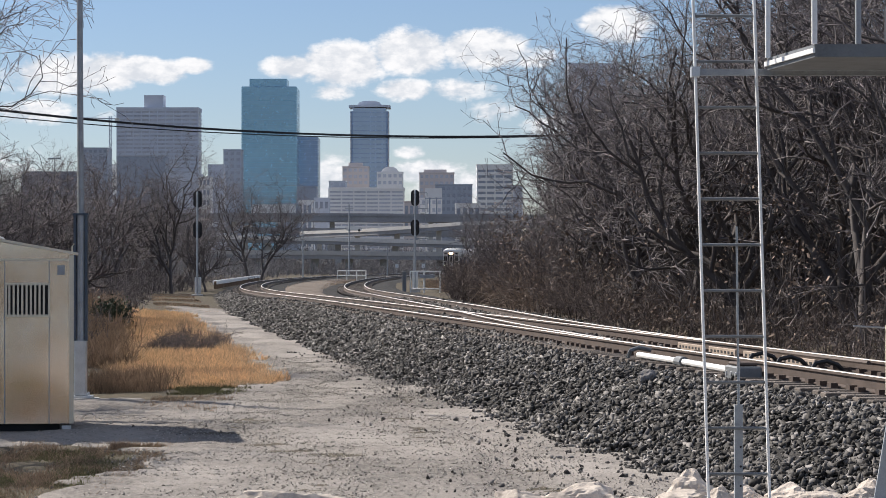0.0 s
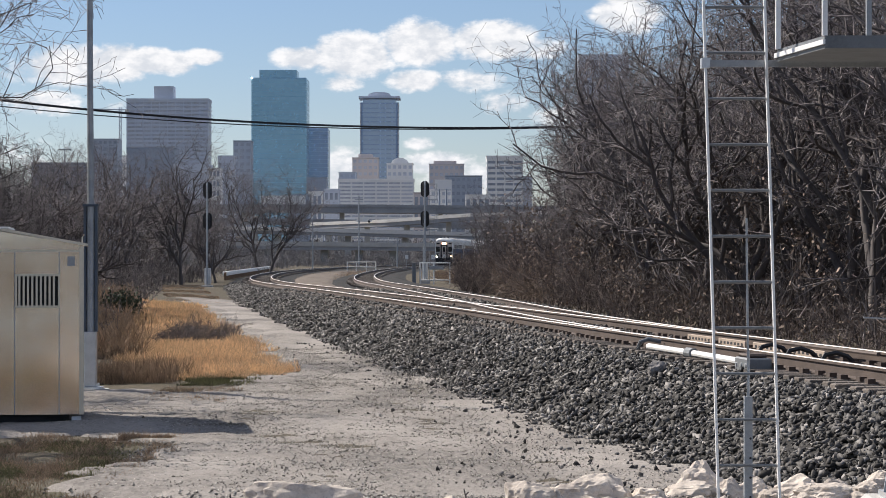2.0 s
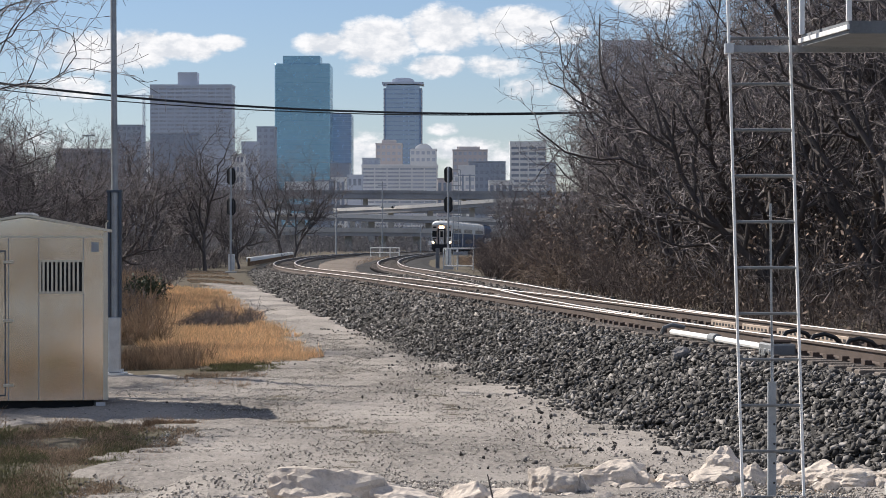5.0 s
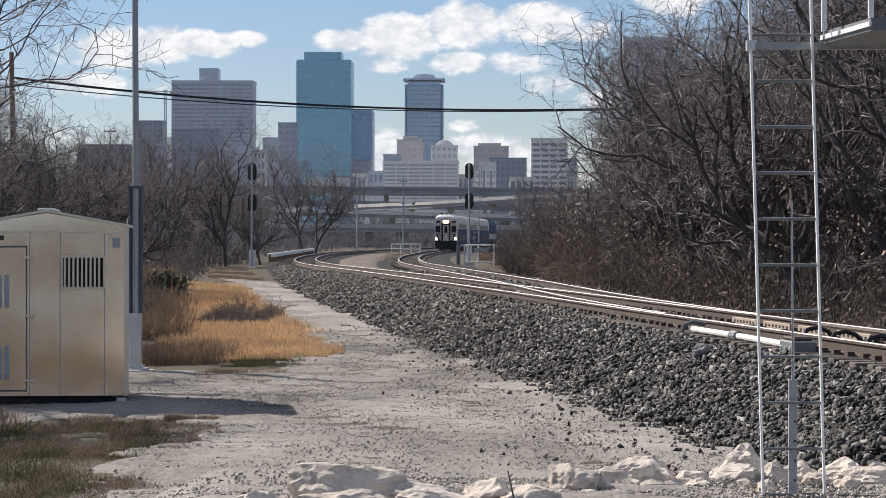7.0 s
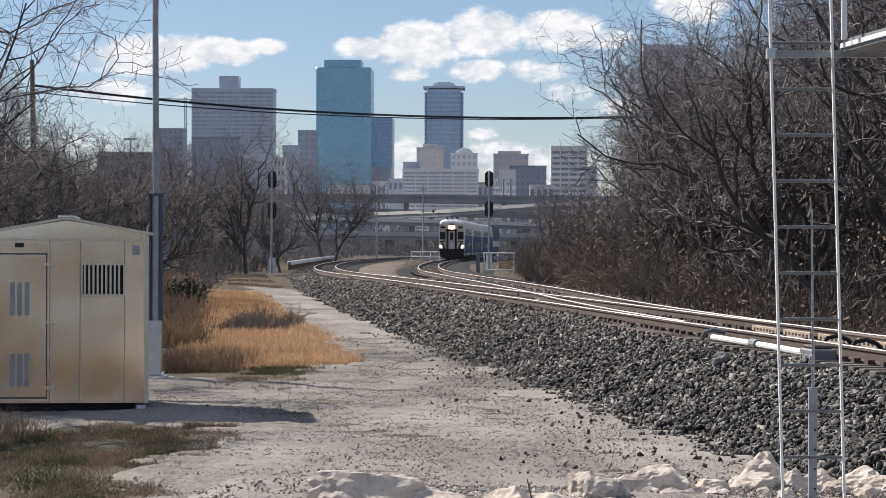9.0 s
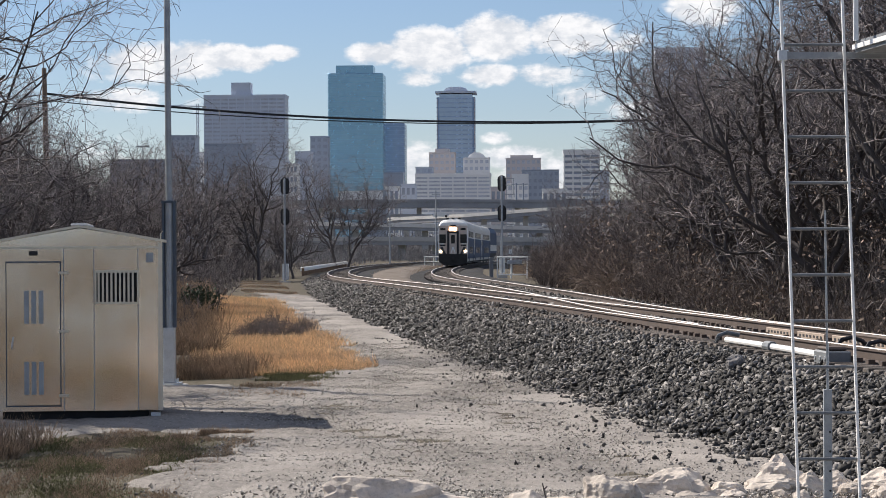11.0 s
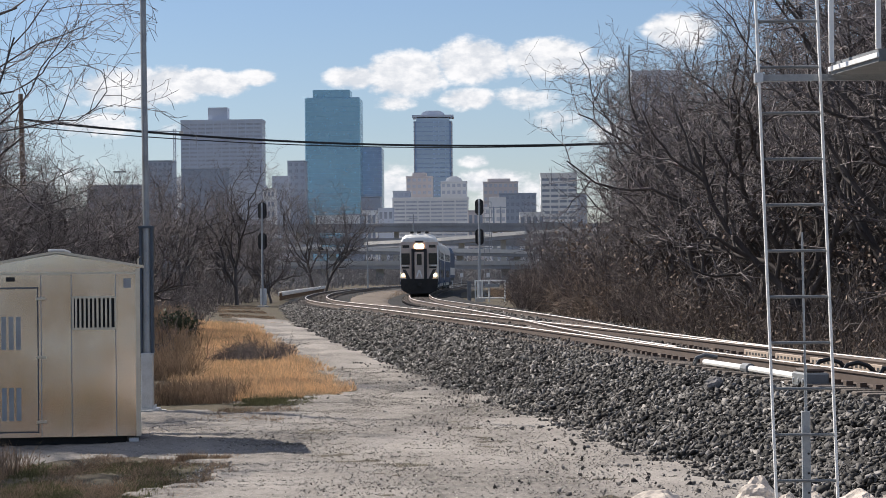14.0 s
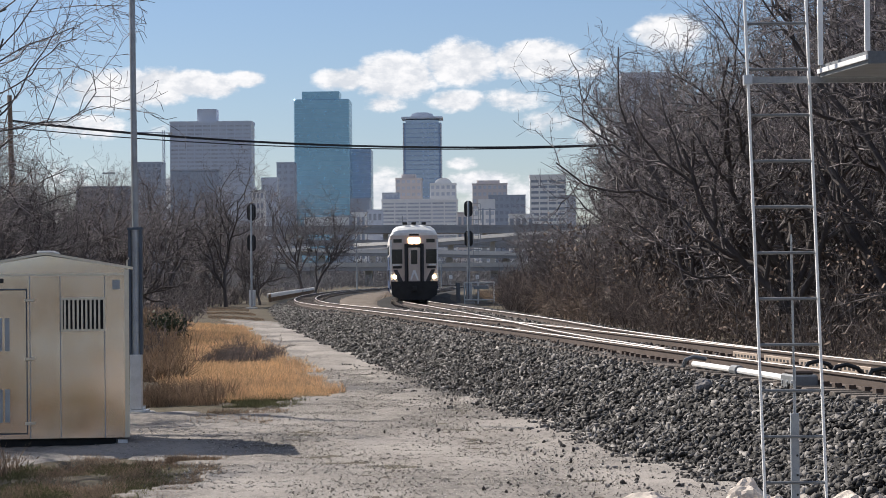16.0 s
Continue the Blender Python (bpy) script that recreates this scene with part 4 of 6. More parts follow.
# Bare winter trees
def grow(seed, height, spread, levels=5, trunk_r=0.17, lean=0.0, droop=0.0, first=0.35, trunk=0.30):
    """Limb segments of a bare, crooked, wide-crowned tree, as rows of start, end, radii and depth."""
    r = random.Random(seed)
    segs = []
    WIG = (0.08, 0.17, 0.25, 0.32, 0.36, 0.38, 0.38)
    KIDS = ((6, 8), (6, 8), (5, 7), (3, 5), (2, 3), (2, 3))

    def limb(p, d, length, rad, depth):
        n = max(2, min(7, int(length / 0.38)))
        q = p.copy()
        pts = [(q.copy(), rad)]
        w = WIG[depth]
        for k in range(n):
            d = (d + Vector((r.gauss(0, w), r.gauss(0, w), r.gauss(0, w) + (0.05, 0.14, 0.10, 0.06, 0.04, 0.03)[depth] - droop * depth * 0.06))).normalized()
            q = q + d * (length / n)
            pts.append((q.copy(), max(0.0065, rad * (1 - 0.60 * (k + 1) / n))))
        for (a, ra), (b, rb) in zip(pts, pts[1:]):
            segs.append((*a, *b, ra, rb, depth))
        if depth >= levels:
            return
        count = r.randint(*KIDS[depth])
        for k in range(count):
            low = first if depth == 0 else 0.22
            u = low + (1 - low) * (k + r.random()) / count
            i = min(n - 1, int(u * n))
            a = pts[i][0].lerp(pts[i + 1][0], u * n - i)
            axis = (pts[i + 1][0] - pts[i][0]).normalized()
            side = Vector((r.uniform(-1, 1), r.uniform(-1, 1), r.uniform(-0.25, 0.5)))
            side = (side - axis * side.dot(axis)).normalized()
            ang = r.uniform(0.35, 0.95) if depth < 2 else r.uniform(0.5, 1.2)
            nd = (axis * math.cos(ang) + side * math.sin(ang) * spread).normalized()
            long = height * r.uniform(0.36, 0.60) if depth == 0 else length * r.uniform(0.34, 0.62)
            limb(a, nd, long, min(pts[i][1] * 0.75, rad * 0.62), depth + 1)

    limb(Vector((0, 0, -0.15)), Vector((lean, 0, 1)).normalized(), height * trunk, trunk_r, 0)
    return np.array(segs)


def tree(name, segs, label, at, turn=0, scale=1.0, group="bare trees", bark=None, twig=None):
    t = thing(name, label, "tree", at=at, turn=turn, group=group)
    t.scale = (scale, scale, scale)
    low, high = segs[segs[:, 8] <= 2], segs[segs[:, 8] > 2]
    for nm, s, n, m in (("trunk", low, 5, bark or M["bark"]), ("crown", high, 3, twig or M["twig"])):
        v, f = sticks(s[:, :3], s[:, 3:6], s[:, 6], s[:, 7], n)
        ob = new(nm, quick(nm, v, f, m))
        ob.parent = t
    return t


kinds = [grow(21 + k, 11.5 + (k % 3) * 1.0, 1.05, 5, 0.19 + 0.02 * (k % 3), lean=(-0.08, 0.05, -0.15, 0.1)[k % 4], first=0.30, trunk=(0.30, 0.36, 0.26)[k % 3]) for k in range(6)]
protos = []
tr = random.Random(4)
spots = [(7.6, 86, 0.92), (7.0, 98, 0.70), (7.2, 72, 0.80), (5.9, 112, 0.52), (8.2, 78, 0.86), (7.4, 62, 0.8), (9.6, 66, 0.8), (8.9, 53, 0.85),
         (8.2, 92, 0.85), (7.4, 106, 0.75), (11.2, 46, 0.85), (6.8, 122, 0.8), (9.4, 100, 0.9), (12.2, 39, 0.85), (11.5, 64, 0.78), (12.6, 78, 0.9), (9.8, 48, 0.7), (7.2, 110, 0.8), (4.3, 104, 0.5), (5.2, 92, 0.52), (6.0, 88, 0.58), (3.6, 118, 0.46), (8.6, 96, 0.9), (15, 95, 0.95), (18, 110, 1.0), (13.5, 75, 0.85), (20, 125, 1.1), (16, 88, 0.9), (14.0, 64, 0.8), (13.2, 55, 0.72),
         (8.8, 118, 1.0), (12.4, 70, 1.0), (14.6, 82, 1.05), (11.9, 58, 0.95), (13.6, 60, 0.95), (10.6, 84, 1.0), (15.5, 72, 1.0), (1.6, 130, 0.42), (9.3, 58, 0.8), (7.9, 70, 0.7), (11.0, 49.5, 0.75), (5.9, 78, 0.7), (10.0, 74, 0.7)]
for k, (x, y, s) in enumerate(spots):
    m = pose(x, y, float(ground_z(x, y)), 0, 0, tr.uniform(0, 360)) @ Matrix.Diagonal((s, s, s * tr.uniform(0.92, 1.05), 1))
    if k < len(kinds):
        p = tree("bare_tree", kinds[k], "tall leafless tree with dense grey-brown twigs beside the tracks", (0, 0, 0))
        p.matrix_basis = m
        protos.append(p)
    else:
        src = protos[k % len(protos)]
        c = copy_thing(src, m)
        c.matrix_basis = m

# Trees left of the line
left_spots = [(-18.6, 172, 0.84, 1), (-22.5, 180, 0.68, 3), (-22.5, 290, 1.1, 4), (-26, 176, 0.72, 0), (-24.0, 205, 0.7, 2), (-29, 150, 0.75, 5), (-25.5, 130, 0.55, 1),
              (-17.5, 98, 0.62, 2), (-19.0, 88, 0.60, 4), (-21.5, 105, 0.8, 0), (-24.5, 112, 0.85, 3), (-27, 125, 0.9, 5), (-32, 165, 0.8, 2), (-23, 230, 0.7, 5), (-28, 260, 0.8, 0),
              (-15.9, 73, 0.62, 4), (-14.7, 78, 0.52, 1), (-17.2, 76, 0.72, 5), (-15.2, 84, 0.66, 3), (-13.9, 93, 0.6, 5), (-17.0, 80, 0.74, 1), (-16.5, 92, 0.7, 0), (-15.0, 100, 0.62, 2), (-21.5, 168, 0.85, 4), (-20.6, 284, 1.12, 3), (-17.3, 183, 0.60, 3), (-21.2, 190, 0.66, 2), (-23.8, 196, 0.70, 0), (-19.0, 196, 0.58, 5)]
for x, y, s, k in left_spots:
    s *= 1.0 if y > 140 else 0.85
    m = pose(x, y, float(ground_z(x, y)), 0, 0, tr.uniform(0, 360)) @ Matrix.Diagonal((s, s, s, 1))
    c = copy_thing(protos[k], m)
    c.matrix_basis = m
    tagged(c, "leafless tree rising from dark brush beside the line", "tree")
near_left = grow(77, 12.0, 1.15, 5, 0.14, lean=0.05, droop=0.5, first=0.22)
tree("bare_tree", near_left, "leafless tree with long drooping outer branches", (-16.0, 57.0, 0.3), turn=15, bark=M["bark"])
# Trees mostly out of view, added to cast branch shadows on road and verge
for sx, sy, sa in ((-16.6, 50.0, 40), (-14.2, 44.5, 130), (-12.6, 38.5, 250), (-13.4, 41.0, 75), (-15.8, 53.5, 200), (-12.6, 31.5, 60)):
    copy_thing(protos[1 if sa < 100 else 2], pose(sx, sy, 0.3, 0, 0, sa))


# Brush and grass
def brush(name, n, place, height, r, material, label, category, seed, fork=3, spread=0.35, thick=0.008):
    """Woody brush: crooked stems that fork twice into short, tangled twigs."""
    q = np.random.RandomState(seed)
    xy = place(q, n)
    p = np.column_stack([xy, ground_z(xy[:, 0], xy[:, 1]) - 0.03])
    length = q.uniform(0.4, 1.0, n) * height(xy) * 0.62
    rad = thick * q.uniform(0.7, 1.4, n) * r(xy)
    d = np.column_stack([q.normal(0, spread, (n, 2)), np.ones(n)])
    A, B, R0, R1 = [], [], [], []
    for level in range(3):
        d /= np.linalg.norm(d, axis=1, keepdims=True)
        bend = d + q.normal(0, 0.32, d.shape)
        bend /= np.linalg.norm(bend, axis=1, keepdims=True)
        mid = p + d * (length * 0.5)[:, None]
        end = mid + bend * (length * 0.5)[:, None]
        if level == 2:
            A, B, R0, R1 = A + [p], B + [end], R0 + [rad], R1 + [rad * 0.5]
            break
        A += [p, mid]
        B += [mid, end]
        R0 += [rad, rad * 0.75]
        R1 += [rad * 0.75, rad * 0.45]
        k = np.repeat(np.arange(len(p)), fork if level == 0 else fork - 1)
        u = q.uniform(0.15, 1.0, (len(k), 1))
        p = np.where(u < 0.5, p[k] + (mid[k] - p[k]) * u * 2, mid[k] + (end[k] - mid[k]) * (u * 2 - 1))
        d = bend[k] + q.normal(0, 0.62, (len(k), 3))
        length, rad = length[k] * q.uniform(0.35, 0.75, len(k)), rad[k] * 0.6
    v, f = sticks(np.concatenate(A), np.concatenate(B), np.concatenate(R0), np.concatenate(R1), 3)
    return tagged(new(name, quick(name, v, f, material)), label, category, kind="stuff")


def thicket(name, n, place, height, r, material, label, category, seed, fork=2, spread=0.5, thick=0.008):
    q = np.random.RandomState(seed)
    xy = place(q, n)
    z = ground_z(xy[:, 0], xy[:, 1])
    h = q.uniform(0.4, 1.0, n) * height(xy)
    p0 = np.column_stack([xy, z - 0.03])
    d = np.column_stack([q.normal(0, spread, (n, 2)), np.ones(n)])
    d /= np.linalg.norm(d, axis=1, keepdims=True)
    p1 = p0 + d * h[:, None] * 0.55
    rad = thick * q.uniform(0.6, 1.4, n) * r(xy)
    A, B, R0, R1 = [p0], [p1], [rad], [rad * 0.7]
    for _ in range(fork):
        d2 = d + q.normal(0, spread * 0.8, d.shape)
        d2 /= np.linalg.norm(d2, axis=1, keepdims=True)
        A.append(p0 + (p1 - p0) * q.uniform(0.5, 1.0, (n, 1)))
        B.append(A[-1] + d2 * h[:, None] * q.uniform(0.25, 0.55, (n, 1)))
        R0.append(rad * 0.65)
        R1.append(rad * 0.2)
    v, f = sticks(np.concatenate(A), np.concatenate(B), np.concatenate(R0), np.concatenate(R1), 3)
    return tagged(new(name, quick(name, v, f, material)), label, category, kind="stuff")


def tracksideR(lo, hi, y0, y1, power=1.0):
    def place(q, n):
        y = y0 + q.uniform(0, 1, n) ** power * (y1 - y0)
        base = np.maximum(near_rail(y) + 0.72, np.where(y > 36, branch(np.clip(y, 36, 719)), -99))
        return np.column_stack([base + lo + 2.4 * ease(105, 145, y) + q.uniform(0, 1, n) ** 1.3 * (hi - lo), y])
    return place


brush("thicket", 2700, tracksideR(3.8, 10.0, 36, 150), lambda p: 0.9 + 2.2 * ease(60, 100, p[:, 1]) + 0.9 * np.sin(p[:, 1] * 0.31) ** 2, lambda p: 1 + p[:, 1] / 120, M["brush"], "dense brown leafless brush along the tracks", "brush", 31, fork=4, spread=0.35, thick=0.010)
brush("thicket", 1000, tracksideR(5.0, 16.0, 34, 150), lambda p: 3.2 + 0.022 * (p[:, 1] - 34) + 0.8 * np.sin(p[:, 1] * 0.2), lambda p: 1 + p[:, 1] / 100, M["brush_dark"], "tall dark leafless saplings under the trees", "brush", 32, fork=4, spread=0.22, thick=0.016)
brush("thicket", 1400, tracksideR(3.6, 7.5, 92, 165), lambda p: 2.6 + 0 * p[:, 1], lambda p: 2 + 0 * p[:, 1], M["dead_leaf"], "rusty brown brush at the bend", "brush", 33, fork=4, spread=0.4, thick=0.009)
brush("thicket", 1700, tracksideR(9.0, 26.0, 40, 150), lambda p: 5.2 + 0.8 * np.sin(p[:, 0]), lambda p: 1.5 + p[:, 1] / 100, M["brush_dark"], "deep leafless wood behind the trackside trees", "brush", 36, fork=4, spread=0.25, thick=0.022)
lv = np.random.RandomState(35)
clumps, each = 800, 26
place = np.repeat(tracksideR(3.8, 9.5, 36, 150)(lv, clumps), each, 0)
reach = np.repeat(lv.uniform(0.08, 0.34, (clumps, 1)), each, 0)
hz = ground_z(place[:, 0], place[:, 1]) + np.repeat(lv.uniform(0.05, 1, clumps) ** 1.6 * 4.2, each)
n = clumps * each
ctr = np.column_stack([place, hz]) + lv.normal(size=(n, 3)) * reach
ctr[:, 2] = np.maximum(ctr[:, 2], ground_z(ctr[:, 0], ctr[:, 1]) + 0.02)
sz = lv.uniform(0.008, 0.020, n) * (1 + place[:, 1] / 110)
q1, q2 = lv.normal(size=(n, 3)) * sz[:, None], lv.normal(size=(n, 3)) * sz[:, None]
v = np.stack([ctr - q1, ctr + q2, ctr + q1, ctr - q2], 1).reshape(-1, 3)
tagged(new("dead_leaves", quick("dead_leaves", v, np.arange(4 * n).reshape(-1, 4), M["dead_leaf"])), "dry brown leaves caught in the brush", "leaves", kind="stuff")


def area(x0, x1, y0, y1, slope=0.0):
    def place(q, n):
        y = q.uniform(y0, y1, n)
        return np.column_stack([q.uniform(x0, x1, n) + slope * (y - y0), y])
    return place


def verge(lo, hi, y0, y1, power=1.4):
    def place(q, n):
        y = y0 + q.uniform(0, 1, n) ** power * (y1 - y0)
        return np.column_stack([road_left(y) - lo - q.uniform(0, 1, n) * (hi - lo) + 0.25 * np.sin(y * 1.7) + 0.2 * np.sin(y * 4.1), y])
    return place


brush("thicket", 700, area(-42, -20, 165, 330, -0.01), lambda p: 1.4 + 0.4 * np.sin(p[:, 0]), lambda p: 2 + 0 * p[:, 1], M["brush_dark"], "low dark brush beyond the barrier blocks", "brush", 37, fork=4, spread=0.35, thick=0.012)
brush("thicket", 450, area(-20, -13.6, 70, 88), lambda p: 3.4 + 0.6 * np.sin(p[:, 0]), lambda p: 1.5 + 0 * p[:, 1], M["brush_dark"], "tall dark thicket beside the road", "brush", 38, fork=4, spread=0.3, thick=0.012)
brush("thicket", 1100, area(0.5, 4.5, 118, 150), lambda p: 2.9 + 0.4 * np.sin(p[:, 0] * 3), lambda p: 1.6 + 0 * p[:, 1], M["brush"], "dense rusty brush where the tracks bend away", "brush", 34, fork=4, spread=0.35, thick=0.010)
thicket("weeds", 5000, tracksideR(3.4, 8.0, 125, 290), lambda p: 0.45 + 0 * p[:, 1], lambda p: 2.5 + 0 * p[:, 1], M["weed"], "short dead weeds beside the curving track", "weeds", 39, thick=0.008)


def between_tracks(q, n):
    y = q.uniform(125, 290, n)
    a, b = near_rail(y) + 3.2, branch(y) - 2.3
    return np.column_stack([a + (b - a) * q.uniform(0, 1, n), y])


thicket("weeds", 2600, between_tracks, lambda p: 0.55 + 0 * p[:, 1], lambda p: 2.5 + 0 * p[:, 1], M["weed"], "sparse dead weeds between the two tracks", "weeds", 40, thick=0.006, spread=0.8)
thicket("dry_grass", 42000, verge(-0.25, 2.9, 47.0, 112), lambda p: 0.28 + 0.1 * np.sin(p[:, 1] * 1.3), lambda p: 1 + p[:, 1] / 60, M["dry_grass"], "golden dry winter grass beside the road", "grass", 41, spread=0.5, thick=0.0042)
thicket("weeds", 7000, verge(2.7, 5.4, 56, 130), lambda p: 0.75 + 0.3 * np.sin(p[:, 1] * 0.9), lambda p: 1 + p[:, 1] / 70, M["weed"], "brown dead weeds behind the dry grass", "weeds", 42, thick=0.006)
thicket("weeds", 1100, verge(1.4, 2.8, 45, 48.0), lambda p: 0.62 + 0 * p[:, 1], lambda p: 1 + 0 * p[:, 1], M["weed"], "tall brown seed stalks at the grass edge", "weeds", 43, thick=0.006, spread=0.3)
brush("weeds", 500, area(-7.9, -6.1, 65, 71), lambda p: 0.75 + 0.25 * np.sin(p[:, 0] * 5) + 0 * p[:, 1], lambda p: 1.3 + 0 * p[:, 1], M["brush_dark"], "dark low bush in the dry grass", "bush", 44, fork=4, spread=0.45, thick=0.006)
thicket("weeds", 6000, lambda q, n: (lambda y: np.column_stack([road_left(y) - 1.0 + q.uniform(0, 1, n) * (near_rail(y) - 2.2 - road_left(y)), y]))(q.uniform(119, 166, n)), lambda p: 0.14 + 0.08 * np.sin(p[:, 1] * 0.5), lambda p: 3 + 0 * p[:, 1], M["weed"], "short brown weeds where the gravel road ends", "weeds", 60, spread=0.8, thick=0.006)
thicket("green_grass", 2600, verge(-0.15, 1.0, 44.5, 49.0), lambda p: 0.16 + 0 * p[:, 1], lambda p: 1.4 + 0 * p[:, 1], M["green_grass"], "patch of green grass at the road edge", "grass", 45, thick=0.005)
brush("thicket", 1300, area(-19, -8.5, 62, 150, -0.10), lambda p: 0.95 + 0.4 * np.sin(p[:, 1] * 0.4), lambda p: 1 + p[:, 1] / 90, M["brush_dark"], "dark leafless brush beside the gravel road", "brush", 46, fork=4, spread=0.35, thick=0.009)
brush("thicket", 2300, area(-36, -19.2, 100, 200), lambda p: 3.3 + 0.8 * np.sin(p[:, 0]), lambda p: 2 + 0 * p[:, 1], M["brush_dark"], "tall dark thicket under the trees", "brush", 47, fork=4, spread=0.3, thick=0.014)
thicket("green_grass", 34000, area(-6.2, -3.7, 19.0, 31.0), lambda p: 0.10 + 0.03 * np.sin(p[:, 0] * 5 + p[:, 1]), lambda p: 1 + 0 * p[:, 1], M["green_grass"], "short worn grass in front of the signal house", "grass", 48, spread=0.8, thick=0.005)
thicket("dry_grass", 24000, area(-6.4, -3.4, 19.0, 32.0), lambda p: 0.12 + 0.05 * np.sin(p[:, 0] * 7), lambda p: 1 + 0 * p[:, 1], M["weed"], "short brown grass in front of the signal house", "grass", 49, spread=0.8, thick=0.004)
thicket("dry_grass", 1500, area(-5.0, -3.6, 39.5, 43.5), lambda p: 0.16 + 0 * p[:, 0], lambda p: 1 + 0 * p[:, 1], M["weed"], "dull brown grass tufts at the road edge", "grass", 50, spread=0.6, thick=0.005)
for k, (x, y, s) in enumerate(((-3.95, 31.3, 0.20), (-3.65, 31.4, 0.17), (-5.9, 28.0, 0.30))):
    thicket("grass_tuft", 500, area(x - 0.15, x + 0.15, y - 0.12, y + 0.12), lambda p, s=s: s + 0 * p[:, 0], lambda p: 1 + 0 * p[:, 0], M["weed"], "single dry grass tuft on bare ground", "grass", 51 + k, spread=0.5, thick=0.004)
thicket("dry_grass", 2600, verge(-1.3, 0.5, 19, 46, 1.0), lambda p: 0.07 + 0.04 * np.sin(p[:, 1] * 3), lambda p: 1 + 0 * p[:, 1], M["weed"], "sparse dull grass creeping over the road edge", "grass", 56, spread=0.8, thick=0.004)
thicket("weeds", 700, area(-6.7, -5.75, 27.5, 30.5), lambda p: 0.5 + 0 * p[:, 1], lambda p: 1 + 0 * p[:, 1], M["weed"], "tall dead stalks in front of the signal house", "weeds", 57, spread=0.3, thick=0.004)
thicket("straw", 7000, area(-0.4, 4.2, 14.6, 17.6), lambda p: 0.07 + 0 * p[:, 1], lambda p: 1 + 0 * p[:, 1], M["dry_grass"], "flattened pale straw in front of the boulders", "straw", 58, spread=2.2, thick=0.0022)
thicket("dry_grass", 9000, area(-5.6, -3.2, 27.0, 32.5), lambda p: 0.09 + 0.05 * np.sin(p[:, 0] * 6 + p[:, 1] * 2), lambda p: 1 + 0 * p[:, 1], M["weed"], "thin dull grass between the pad and the road", "grass", 59, spread=0.8, thick=0.004)
# Dark evergreen shrub behind the mast
er = np.random.RandomState(61)
n = 2600
c = er.normal(size=(n, 3)) * np.array([0.65, 0.6, 0.55]) + np.array([0, 0, 0.85])
c[:, 2] = np.abs(c[:, 2])
a1, a2 = er.normal(size=(n, 3)) * 0.06, er.normal(size=(n, 3)) * 0.06
shrub = thing("evergreen_shrub", "small dark evergreen shrub behind the mast", "shrub", at=(-11.6, 88.0, 0.1))
shrub.scale = (0.42, 0.42, 0.5)
ob = new("foliage", quick("foliage", np.stack([c - a1, c + a2, c + a1, c - a2], 1).reshape(-1, 3), np.arange(4 * n).reshape(-1, 4), M["evergreen"]))
ob.parent = shrub
part("stem", Geo().tube([(0, 0, -0.1), (0, 0, 0.9)], 0.05, 6), M["bark"], shrub)


# Boulders along the end of the road
def boulder(seed, x, y, z, sx, sy, sz, turn=0.0, name="boulder", mat_key="limestone", label="pale weathered limestone boulder"):
    bm = bmesh.new()
    bmesh.ops.create_icosphere(bm, subdivisions=4 if max(sx, sz) > 0.12 else 2, radius=1.0)
    r = random.Random(seed)
    off = Vector((r.uniform(0, 50), r.uniform(0, 50), r.uniform(0, 50)))
    cuts = [(Vector((r.uniform(-1, 1), r.uniform(-1, 1), r.uniform(-0.3, 1.6))).normalized(), r.uniform(0.55, 0.88)) for _ in range(12)]
    for p in bm.verts:
        co = p.co.copy()
        for nrm, dd in cuts:
            over = co.dot(nrm) - dd
            if over > 0:
                co -= nrm * over * 0.9
        co *= 1 + 0.26 * noise.noise(co * 1.6 + off) + 0.12 * noise.noise(co * 4.5 + off) + 0.06 * noise.noise(co * 9 + off) + 0.03 * noise.noise(co * 20 + off)
        p.co = Vector((co.x * sx, co.y * sy, co.z * sz))
    me = bpy.data.meshes.new(name)
    bm.to_mesh(me)
    bm.free()
    me.materials.append(M[mat_key])
    ob = new(name, me)
    ob.matrix_basis = pose(x, y, z, r.uniform(-10, 10), r.uniform(-8, 8), turn)
    return tagged(ob, label, "boulder", group="boulders at the crossing")


